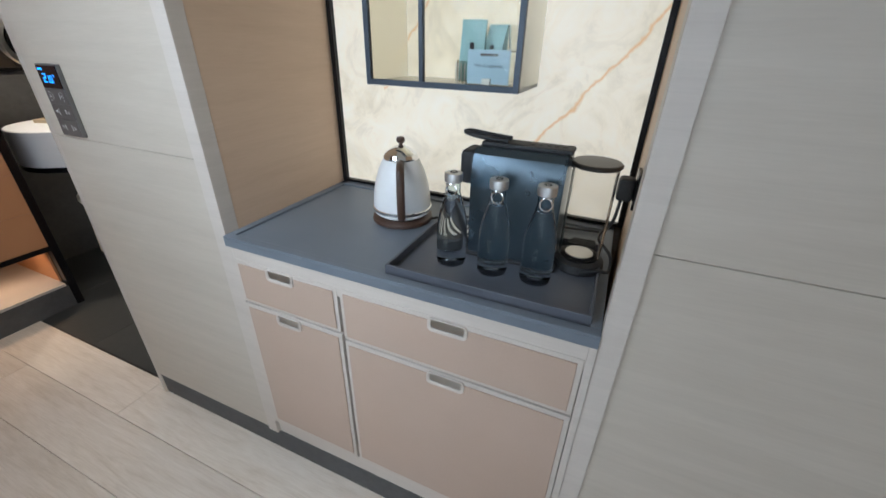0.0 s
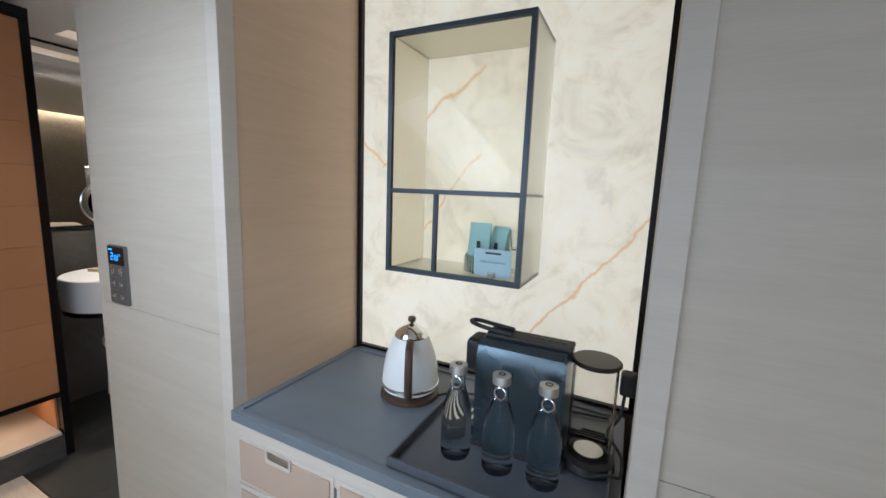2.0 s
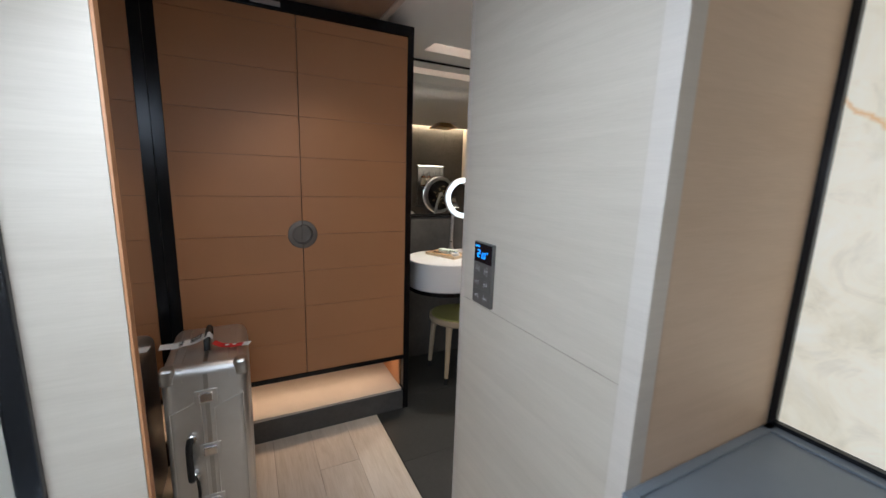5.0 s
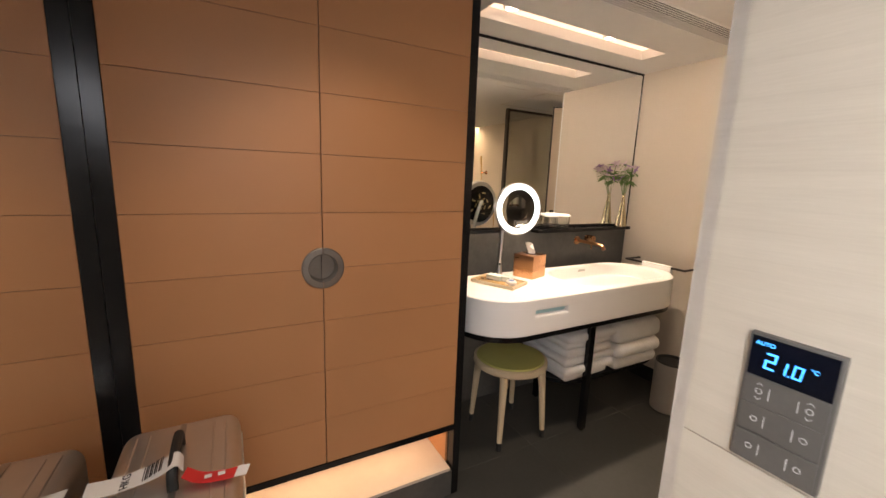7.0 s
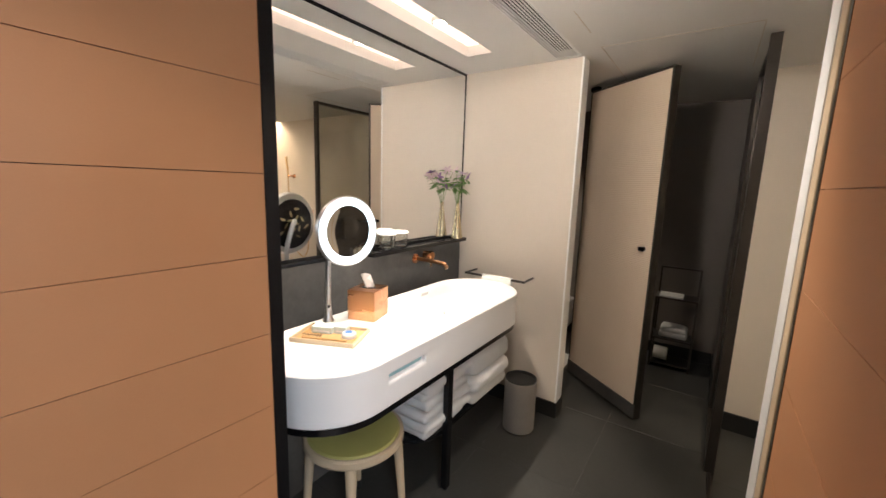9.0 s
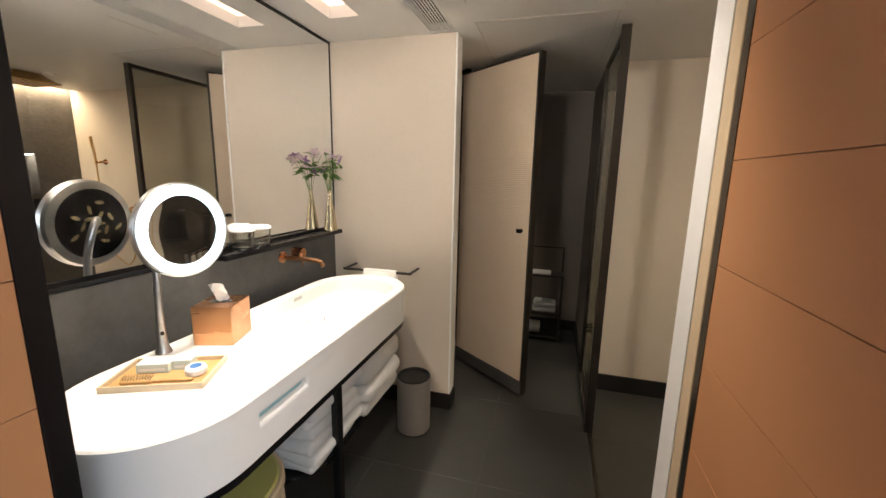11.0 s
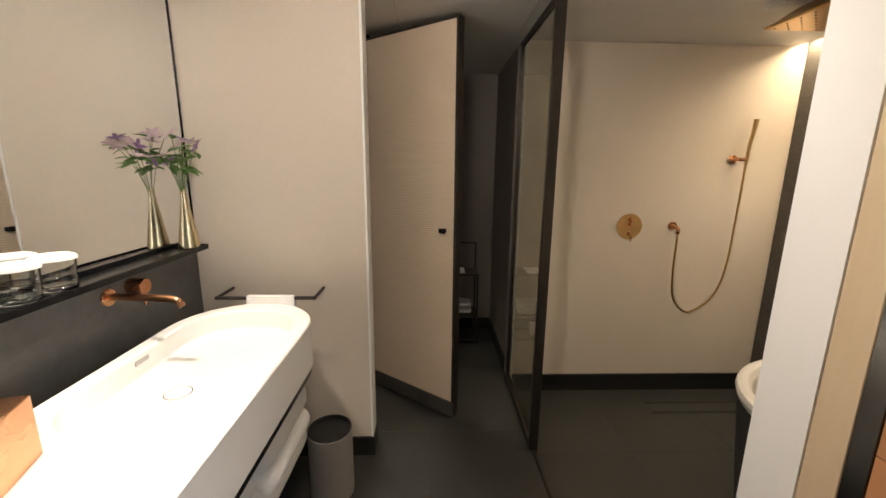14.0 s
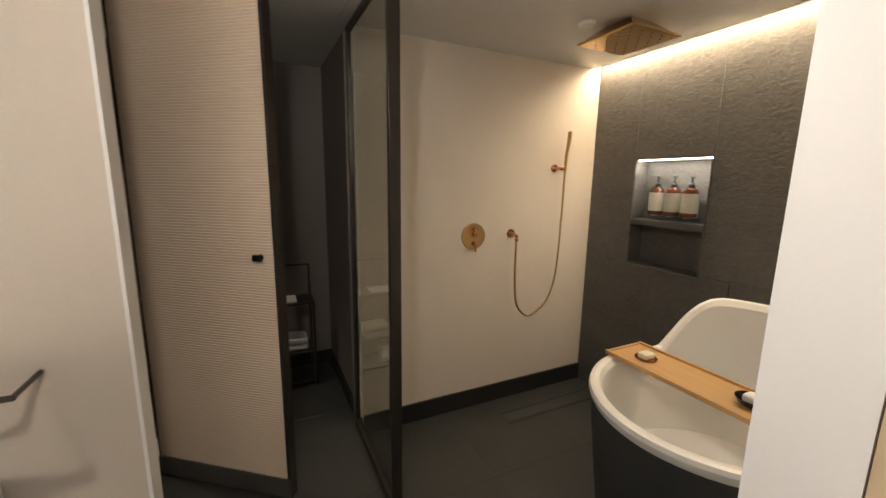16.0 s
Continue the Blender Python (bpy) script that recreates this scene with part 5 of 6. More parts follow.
ribbon("tag_end", [(-2.055, 0.200, LZ1 + 0.0135), (-2.052, 0.213, LZ1 + 0.014), (-2.050, 0.224, LZ1 + 0.014)], 0.034, M["paper"], rt, (1, -0.3, 0))
for k in range(2):
    part("printed_mark", boxes((-2.070 + 0.002 * k, -2.060 + 0.002 * k, 0.138 + 0.026 * k, 0.152 + 0.026 * k, LZ1 + 0.0128, LZ1 + 0.0140)), M["paper"], rt)

# ---- vanity things ----
st = thing("stool", "round beech stool with an olive leather seat", "stool", at=(-2.757, 1.545, 0))
sc_ = (-2.757, 1.545)
part("seat_ring", lathe(bmesh.new(), [(0.168, 0.405), (0.197, 0.407), (0.203, 0.418), (0.202, 0.440), (0.195, 0.446), (0.186, 0.446), (0.180, 0.440)], (*sc_, 0), 56), M["beech"], st)
part("seat", lathe(bmesh.new(), [(0.186, 0.438), (0.187, 0.446), (0.180, 0.4525), (0.13, 0.456), (0.05, 0.4545), (0.012, 0.4515), (0.0, 0.4505)], (*sc_, 0), 56), M["olive"], st, "olive leather seat pad with a centre tuft")
for a in (-47, 43, 133, 223):
    ca, sa = math.cos(radians(a)), math.sin(radians(a))
    lg = part("leg", tube(bmesh.new(), [(sc_[0] + 0.170 * ca, sc_[1] + 0.170 * sa, 0.415), (sc_[0] + 0.184 * ca, sc_[1] + 0.184 * sa, 0.30), (sc_[0] + 0.203 * ca, sc_[1] + 0.203 * sa, 0.045)], 0.017, 14, radii=[0.024, 0.019, 0.014]), M["beech"], st)
    part("foot_cap", tube(bmesh.new(), [(sc_[0] + 0.203 * ca, sc_[1] + 0.203 * sa, 0.046), (sc_[0] + 0.206 * ca, sc_[1] + 0.206 * sa, 0.0)], 0.0145, 14, radii=[0.0146, 0.013]), M["rubber"], lg)

# magnifying mirror on a stand
RC, RN = Vector((-2.880, 1.632, 1.250)), Vector((1, -0.12, 0.03)).normalized()
mm = thing("makeup_mirror", "round lit make-up mirror on a steel stand", "mirror", at=(-2.945, 1.572, 0.862))
rm = Matrix.Translation(RC) @ RN.to_track_quat("Z", "Y").to_matrix().to_4x4() @ Matrix.Diagonal((0.89, 0.89, 1, 1))


def ring_part(name, profile, mat, label="", steps=64):
    bm = lathe(bmesh.new(), profile, steps=steps)
    bmesh.ops.transform(bm, matrix=rm, verts=bm.verts)
    return part(name, bm, mat, mm, label)


ring_part("case", [(0.0, -0.030), (0.140, -0.030), (0.158, -0.026), (0.164, -0.016), (0.164, 0.002), (0.158, 0.004), (0.156, 0.001), (0.156, -0.012), (0.0, -0.012)], M["steel"])
ring_part("light_ring", [(0.121, -0.010), (0.155, -0.010), (0.155, 0.003), (0.138, 0.005), (0.121, 0.003), (0.121, -0.010)], M["ring"], "glowing white light ring")
ripple, rnt, rb_ = material("rippled_mirror")
rb_.inputs["Base Color"].default_value, rb_.inputs["Metallic"].default_value, rb_.inputs["Roughness"].default_value = (0.62, 0.64, 0.66, 1), 1.0, 0.03
ring_part("glass", [(0.1205, -0.004), (0.1205, 0.0), (0.10, -0.0022), (0.07, -0.0042), (0.035, -0.0054), (0.0, -0.0058)], ripple)
ring_part("back_plate", [(0.0, -0.034), (0.130, -0.034), (0.132, -0.031), (0.0, -0.030)], plain("black_gloss", (0.01, 0.01, 0.012), 0.12), "glossy black back plate")
# flat gold ovals spiralling out over the back plate
for k in range(14):
    a, r = 2.4 * k, 0.022 + 0.0055 * k
    lf = bmesh.new()
    lathe(lf, [(0.012, -0.0358), (0.012, -0.0345), (0.0, -0.0344)], steps=12, a=1.5, b=0.6)
    bmesh.ops.transform(lf, matrix=rm @ Matrix.Rotation(a, 4, "Z") @ Matrix.Translation((r, 0, 0)) @ Matrix.Rotation(0.9 * (k % 3), 4, "Z"), verts=lf.verts)
    part("gold_oval", lf, M["gold"], mm, "small flat gold oval")
bp = RC - RN * 0.030
part("stand", tube(bmesh.new(), curve_pts([(-2.945, 1.572, 0.862), (-2.945, 1.573, 1.00), (-2.946, 1.580, 1.14), (-2.955, 1.602, 1.235), (-2.945, 1.624, 1.265), tuple(bp - RN * 0.008)], 7), 0.011, 16), M["steel"], mm, "curved brushed steel stand")
part("stand_base", lathe(bmesh.new(), [(0.024, 0.0), (0.024, 0.003), (0.017, 0.02), (0.013, 0.06), (0.0125, 0.09)], (-2.945, 1.572, 0.8625), 28), M["steel"], mm)
part("switch", disc_bar(bmesh.new(), (-2.934, 1.565, 0.93), (0.9, -0.4, 0), 0.006, 0.004, 16, 0.001), M["black"], mm)

tx = thing("tissue_box", "square copper tissue box with a tissue pulled up", "tissue box", at=(-2.86, 1.725, 0.862))
tm = pose(-2.860, 1.725, 0.8625, 0, 0, 18)


def tissue_part(name, bm, mat, label=""):
    bmesh.ops.transform(bm, matrix=tm, verts=bm.verts)
    return part(name, bm, mat, tx, label)


tissue_part("cover", box(bmesh.new(), -0.064, 0.064, -0.070, 0.070, 0, 0.132, 0.003, 2), M["copper"])
tissue_part("slot", slab(bmesh.new(), [(0.036 * math.cos(a), 0.020 * math.sin(a)) for a in [2 * math.pi * k / 28 for k in range(28)]], 0.1318, 0.1328), M["ink"])
tis = bmesh.new()
gv = [[tis.verts.new((-0.020 + 0.040 * i / 6 + 0.012 * math.sin(j * 0.9 + i), 0.010 * math.sin(i * 1.35 + j * 0.5) - 0.004 * j, 0.131 + 0.0145 * j * (1 - 0.08 * abs(i - 2.2)))) for i in range(7)] for j in range(6)]
for j in range(5):
    for i in range(6):
        tis.faces.new((gv[j][i], gv[j][i + 1], gv[j + 1][i + 1], gv[j + 1][i]))
bmesh.ops.solidify(tis, geom=tis.faces[:], thickness=0.0012)
tissue_part("tissue", tis, M["paper"], "crumpled white tissue")

at2 = thing("amenity_tray", "small wooden amenity tray on the vanity", "tray", at=(-2.79, 1.46, 0.862))
am = pose(-2.795, 1.463, 0.8625, 0, 0, 24)


def on_tray(owner, name, bm, mat, label=""):
    bmesh.ops.transform(bm, matrix=am, verts=bm.verts)
    return part(name, bm, mat, owner, label)


on_tray(at2, "base", boxes((-0.120, 0.120, -0.078, 0.078, 0, 0.006)), M["bamboo"])
on_tray(at2, "rim", boxes((-0.126, 0.126, -0.084, -0.078, 0, 0.018), (-0.126, 0.126, 0.078, 0.084, 0, 0.018), (-0.126, -0.120, -0.078, 0.078, 0, 0.018), (0.120, 0.126, -0.078, 0.078, 0, 0.018), bevel=0.001), M["beech"], at2 and "pale wood rim")
for nm, bx, mat_, lab in (("dental_kit_box", (-0.085, 0.0, 0.005, 0.055, 0.0065, 0.034), M["pale_carton"], "pale sage paper box on the wooden tray"), ("soap_box", (0.002, 0.052, 0.018, 0.06, 0.0065, 0.036), M["pale_carton"], "small pale sage paper box on the wooden tray")):
    o_ = thing(nm, lab, "box", at=tuple(am.translation))
    on_tray(o_, "carton", box(bmesh.new(), *bx, 0.002, 1), mat_)
    on_tray(o_, "print", boxes((bx[0] + 0.008, bx[1] - 0.010, bx[2] - 0.0006, bx[2], 0.014, 0.020)), M["paper"])
hb2 = thing("hair_brush", "wooden hair brush on the tray", "hair brush", at=tuple(am.translation))
hbm = bmesh.new()
slab(hbm, [(x, y - 0.045) for x, y in round_rect(-0.095, -0.010, -0.014, 0.014, 0.0135)], 0.0065, 0.016, 0.002)
slab(hbm, [(x, y - 0.045) for x, y in round_rect(-0.020, 0.085, -0.007, 0.007, 0.0065)], 0.0065, 0.014, 0.002)
on_tray(hb2, "handle", hbm, M["bamboo"])
bri = bmesh.new()
for i in range(10):
    for j in range(4):
        tube(bri, [(-0.086 + 0.0075 * i, -0.054 + 0.006 * j, 0.0155), (-0.086 + 0.0075 * i, -0.054 + 0.006 * j, 0.026)], 0.0007, 5)
on_tray(hb2, "bristles", bri, M["ink"])
ct = thing("cotton_case", "round white case with a blue lid mark", "case", at=tuple(am.translation))
on_tray(ct, "case", lathe(bmesh.new(), [(0.024, 0.0065), (0.028, 0.010), (0.028, 0.022), (0.024, 0.028), (0.0, 0.029)], (0.075, -0.004, 0), 32), M["porcelain"])
on_tray(ct, "lid_mark", lathe(bmesh.new(), [(0.015, 0.0285), (0.015, 0.0298), (0.0, 0.0299)], (0.075, -0.004, 0), 24), plain("blue_mark", (0.05, 0.16, 0.42), 0.4), "blue lid mark")
sd = thing("soap_dish", "small copper dish with a wrapped soap", "soap dish", at=(-2.925, 1.80, 0.862))
part("dish", lathe(bmesh.new(), [(0.020, 0.0), (0.034, 0.003), (0.042, 0.012), (0.040, 0.013), (0.032, 0.006), (0.0, 0.005)], (-2.925, 1.80, 0.8625), 32, 0.9, 1.1), M["copper"], sd)
part("soap", box(bmesh.new(), -2.943, -2.907, 1.775, 1.825, 0.870, 0.890, 0.005, 2), M["beech"], sd, "wrapped cream soap")

fa = thing("basin_tap", "wall-mounted copper tap with a lever", "tap", at=(-3.09, 2.36, 1.01))
part("rose", disc_bar(bmesh.new(), (-3.0938, 2.345, 1.010), (1, 0, 0), 0.029, 0.008, 36, 0.002), M["copper"], fa)
part("spout", tube(bmesh.new(), curve_pts([(-3.088, 2.345, 1.010), (-3.0, 2.338, 1.012), (-2.90, 2.330, 1.012), (-2.862, 2.327, 1.006), (-2.846, 2.326, 0.985)], 6), 0.0115, 16), M["copper"], fa)
part("valve_body", disc_bar(bmesh.new(), (-3.0938, 2.445, 1.018), (1, 0, 0), 0.028, 0.055, 36, 0.002), M["copper"], fa)
part("lever", tube(bmesh.new(), [(-3.050, 2.445, 0.992), (-3.048, 2.445, 0.950)], 0.0045, 12), M["copper"], fa)


def lidded_glass(x, y):
    g = thing("drinking_glass", "clear tumbler with a white paper lid", "glass", "lidded tumblers on the shelf", (x, y, 1.1045))
    gl = part("tumbler", lathe(bmesh.new(), [(0.040, 0.0), (0.0435, 0.003), (0.0455, 0.082), (0.0432, 0.082), (0.0412, 0.018), (0.038, 0.0145), (0.0, 0.014)], (x, y, 1.1045), 36), M["glass"], g)
    gl.visible_shadow = False
    part("lid", lathe(bmesh.new(), [(0.0475, 0.0825), (0.050, 0.083), (0.0485, 0.091), (0.038, 0.096), (0.0, 0.0965)], (x, y, 1.1045), 28), M["paper"], g, "white paper lid")


lidded_glass(-3.036, 2.030)
lidded_glass(-3.040, 2.135)

fv = thing("flower_vase", "slim champagne metal vase with purple and white clematis", "vase", at=(-3.030, 2.702, 1.1045))
vc = (-3.030, 2.702, 1.1045)
part("vase", lathe(bmesh.new(), [(0.038, 0.0), (0.040, 0.003), (0.030, 0.075), (0.020, 0.145), (0.0125, 0.20), (0.0105, 0.238), (0.0085, 0.238), (0.0075, 0.20)], vc, 36), M["gold"], fv)
leaf_mat = surface("clematis_leaf", (0.08, 0.17, 0.03), (0.14, 0.26, 0.06), 0.5, size=20, fine=90, relief=0.1)
stem_mat = plain("stem_green", (0.12, 0.19, 0.06), 0.5)
violet = surface("violet_petal", (0.28, 0.14, 0.36), (0.42, 0.26, 0.50), 0.55, size=30, fine=160, relief=0.05)
blush = surface("blush_petal", (0.56, 0.40, 0.46), (0.66, 0.52, 0.56), 0.55, size=30, fine=160, relief=0.05)
rng = random.Random(7)


def blade(bm, m, ln, wd, bend=0.15):
    """A pointed leaf or petal, folded along its middle."""
    n, L, C, R_ = 5, [], [], []
    for i in range(n + 1):
        s = i / n
        w = wd * math.sin(math.pi * min(1, s * 0.92 + 0.06)) ** 0.8 / 2
        z = bend * ln * s * s
        L.append(bm.verts.new(m @ Vector((s * ln, w, z + w * 0.25))))
        C.append(bm.verts.new(m @ Vector((s * ln, 0, z))))
        R_.append(bm.verts.new(m @ Vector((s * ln, -w, z + w * 0.25))))
    for i in range(n):
        bm.faces.new((L[i], C[i], C[i + 1], L[i + 1]))
        bm.faces.new((C[i], R_[i], R_[i + 1], C[i + 1]))


for k in range(10):
    a = 2 * math.pi * k / 10 + rng.uniform(-0.3, 0.3)
    sp = rng.uniform(0.04, 0.105)
    tip = Vector((vc[0] + max(-0.035, sp * math.cos(a)) + 0.008, vc[1] + sp * math.sin(a) - 0.01, vc[2] + rng.uniform(0.33, 0.46)))
    base = Vector((vc[0], vc[1], vc[2] + 0.20))
    midp = base.lerp(tip, 0.5) + Vector((0, 0, 0.03))
    stm = part("stem", tube(bmesh.new(), curve_pts([base, midp, tip], 5), 0.0014, 6), stem_mat, fv)
    fb = bmesh.new()
    tilt_m = Matrix.Translation(tip) @ Euler((rng.uniform(-0.9, 0.9), rng.uniform(-0.9, 0.9), rng.uniform(0, 6))).to_matrix().to_4x4()
    if k % 4 != 3:
        for p in range(6):
            blade(fb, tilt_m @ Matrix.Rotation(p * math.pi / 3, 4, "Z") @ Matrix.Rotation(-0.35, 4, "Y"), rng.uniform(0.034, 0.048), 0.016, -0.2)
        part("flower", fb, violet if k % 2 else blush, fv, "six-petalled clematis flower")
    else:
        fb.free()
    for q in range(2):
        lb = bmesh.new()
        at_p = base.lerp(tip, rng.uniform(0.45, 0.95)) + Vector((0, 0, 0.012))
        for r in range(2):
            blade(lb, Matrix.Translation(at_p) @ Euler((rng.uniform(-0.5, 0.5), rng.uniform(-0.5, 0.5), rng.uniform(0, 6.3))).to_matrix().to_4x4(), rng.uniform(0.040, 0.064), 0.026, -0.2)
        part("leaf", lb, leaf_mat, fv)

tbz = 0.884
bar = thing("towel_bar", "dark bronze wall-mounted towel bar", "towel bar", at=(-2.74, 2.78, tbz))
part("bar", boxes((-2.955, -2.530, 2.700, 2.714, tbz - 0.007, tbz + 0.007), bevel=0.003), M["bronze"], bar)
for xx in (-2.948, -2.537):
    part("bracket", tube(bmesh.new(), [(xx, 2.707, tbz), (xx, 2.75, tbz), (xx, 2.852, tbz)], 0.007, 12), M["bronze"], bar)
tw = thing("hand_towel", "folded white hand towel over the bar", "towel", at=(-2.72, 2.70, tbz))
twb = bmesh.new()
prof_t = [(2.692, tbz - 0.20), (2.690, tbz - 0.02), (2.694, tbz + 0.010), (2.707, tbz + 0.014), (2.720, tbz + 0.010), (2.723, tbz - 0.02), (2.722, tbz - 0.16)]
inn = [(2.6975, tbz - 0.20), (2.6965, tbz - 0.02), (2.699, tbz + 0.006), (2.707, tbz + 0.0085), (2.715, tbz + 0.006), (2.7175, tbz - 0.02), (2.717, tbz - 0.16)]
rgs = []
for yy, zz in prof_t + inn[::-1]:
    rgs.append([twb.verts.new((-2.818 + 0.20 * i / 6, yy + 0.0012 * math.sin(i * 2.1), zz)) for i in range(7)])
for k in range(len(rgs)):
    lo, hi = rgs[k], rgs[(k + 1) % len(rgs)]
    for i in range(6):
        twb.faces.new((lo[i], lo[i + 1], hi[i + 1], hi[i]))
twb.faces.new([r[0] for r in rgs])
twb.faces.new([r[6] for r in reversed(rgs)])
part("cloth", twb, M["towel"], tw)


def folded_towel(x0, x1, y0, y1, z0, z1, seed, group="folded towels under the vanity", label="thick folded white bath towel"):
    """A soft folded slab: rounded nose on one side, wavy layers."""
    r = random.Random(seed)
    t = thing("folded_towel", label, "towel", group, ((x0 + x1) / 2, (y0 + y1) / 2, z0))
    bm = box(bmesh.new(), x0, x1, y0, y1, z0, z1, min(0.045, (z1 - z0) * 0.46), 5)
    bmesh.ops.subdivide_edges(bm, edges=[e for e in bm.edges if e.calc_length() > 0.06], cuts=5, use_grid_fill=True)
    for v in bm.verts:
        k = noise.noise(v.co * 9 + Vector((seed * 3.1, 0, 0)))
        v.co += Vector((0.013 * k, 0.013 * noise.noise(v.co * 11 + Vector((0, seed, 0))), 0.0))
        if v.co.z > z0 + 0.004:
            v.co.z += 0.006 * k
    part("cloth", bm, M["towel"], t)
    return t


for k in range(6):
    folded_towel(-2.93 + 0.01 * (k % 2), -2.585 + 0.009 * ((k * 3) % 4), 1.80 - 0.012 * (k % 3), 2.15 + 0.006 * (k % 3), 0.3065 + 0.047 * k, 0.354 + 0.047 * k, k + 1)
for k, (z0, z1) in enumerate(((0.3065, 0.385), (0.385, 0.475), (0.475, 0.605))):
    folded_towel(-2.93, -2.550 + 0.010 * ((k * 5) % 3), 2.17 - 0.01 * k, 2.56 + 0.012 * (k % 2), z0, z1, k + 11)

bn = thing("waste_bin", "taupe round waste bin with a black liner rim", "waste bin", at=(-2.475, 2.612, 0))
part("drum", lathe(bmesh.new(), [(0.0, 0.002), (0.086, 0.002), (0.090, 0.006), (0.094, 0.012), (0.094, 0.318), (0.091, 0.320), (0.088, 0.318), (0.088, 0.02), (0.0, 0.02)], (-2.475, 2.612, 0), 48), surface("taupe_metal_bin", (0.30, 0.275, 0.25), (0.36, 0.33, 0.30), 0.42, metal=0.3, size=5, fine=120, relief=0.03), bn)
part("liner", lathe(bmesh.new(), [(0.0915, 0.312), (0.0915, 0.328), (0.088, 0.330), (0.085, 0.326), (0.083, 0.06), (0.0, 0.05)], (-2.475, 2.612, 0), 48), M["rubber"], bn, "black liner")

# ---- shower things ----
SY = 3.5898
sv = thing("shower_valve", "round copper shower valve plate with three knobs", "shower valve", at=(-0.74, 3.58, 1.07))
part("plate", disc_bar(bmesh.new(), (-0.741, SY, 1.072), (0, -1, 0), 0.084, 0.006, 56, 0.002), M["brass"], sv)
for dz in (0.045, 0.012, -0.045):
    part("knob", disc_bar(bmesh.new(), (-0.741, SY - 0.006, 1.072 + dz), (0, -1, 0), 0.014, 0.028, 24, 0.003), M["copper"], sv)
part("lever", tube(bmesh.new(), [(-0.741, SY - 0.028, 1.027), (-0.735, SY - 0.030, 0.975)], 0.004, 10), M["copper"], sv)
hs = thing("hand_shower", "copper hand shower with hose and wall bracket", "hand shower", at=(-0.1, 3.55, 1.5))
part("outlet_rose", disc_bar(bmesh.new(), (-0.455, SY, 1.078), (0, -1, 0), 0.028, 0.010, 32, 0.002), M["copper"], hs)
part("outlet_elbow", tube(bmesh.new(), curve_pts([(-0.455, SY - 0.010, 1.078), (-0.455, SY - 0.05, 1.074), (-0.452, SY - 0.062, 1.064), (-0.452, SY - 0.064, 1.035)], 5), 0.011, 14), M["copper"], hs)
part("bracket_rose", disc_bar(bmesh.new(), (-0.120, SY, 1.508), (0, -1, 0), 0.026, 0.010, 32, 0.002), M["copper"], hs)
part("bracket_arm", tube(bmesh.new(), [(-0.120, SY - 0.010, 1.508), (-0.110, SY - 0.045, 1.506), (-0.078, SY - 0.062, 1.504)], 0.011, 14), M["copper"], hs)
part("handset", tube(bmesh.new(), [(-0.078, SY - 0.062, 1.478), (-0.074, SY - 0.064, 1.60), (-0.066, SY - 0.068, 1.66), (-0.062, SY - 0.072, 1.745)], 0.011, 16, radii=[0.010, 0.0105, 0.013, 0.014]), M["brass"], hs)
part("hose", tube(bmesh.new(), curve_pts([(-0.078, SY - 0.062, 1.480), (-0.080, SY - 0.060, 1.20), (-0.095, SY - 0.055, 0.80), (-0.150, SY - 0.045, 0.60), (-0.250, SY - 0.035, 0.510), (-0.330, SY - 0.040, 0.505), (-0.415, SY - 0.045, 0.60), (-0.447, SY - 0.058, 0.78), (-0.452, SY - 0.064, 1.04)], 9), 0.0065, 10), M["brass"], hs)
rh = thing("rain_shower", "square brass rain shower head under the ceiling", "rain shower", at=(-0.26, 2.96, 2.1))
rp = bmesh.new()
sq = [[rp.verts.new((-0.262 + sx * h_, 2.955 + sy * h_, z_)) for sx, sy in ((-1, -1), (1, -1), (1, 1), (-1, 1))] for z_, h_ in ((2.105, 0.160), (2.109, 0.166), (2.116, 0.166), (2.122, 0.150), (2.1795, 0.080))]
for lo, hi in zip(sq, sq[1:]):
    for k in range(4):
        rp.faces.new((lo[k], lo[(k + 1) % 4], hi[(k + 1) % 4], hi[k]))
rp.faces.new(list(reversed(sq[0])))
rp.faces.new(sq[-1])
part("head", rp, M["brass"], rh)
for i in range(9):
    for j in range(9):
        if (i + j) % 2 == 0:
            part("nozzle", lathe(bmesh.new(), [(0.003, 0.0), (0.004, 0.003)], (-0.262 + 0.034 * (i - 4), 2.955 + 0.034 * (j - 4), 2.1022), 6), M["rubber"], rh)
dt = thing("smoke_detector", "small round white ceiling detector", "detector", at=(-0.40, 3.03, CEIL))
part("housing", lathe(bmesh.new(), [(0.030, -0.018), (0.040, -0.012), (0.042, -0.001), (0.0, -0.001)], (-0.47, 3.02, CEIL), 32), M["white_lac"], dt)
dr_ = thing("floor_drain", "long tiled channel drain in the shower floor", "drain", at=(-0.23, 3.36, -0.1))
part("cover", boxes((-0.590, 0.120, 3.318, 3.408, -0.0995, -0.097), bevel=0.0008), M["dark_floor"], dr_)
part("slot", boxes((-0.600, 0.130, 3.300, 3.314, -0.0998, -0.0980)), M["ink"], dr_)
part("slot", boxes((-0.600, 0.130, 3.412, 3.420, -0.0998, -0.0980)), M["ink"], dr_)


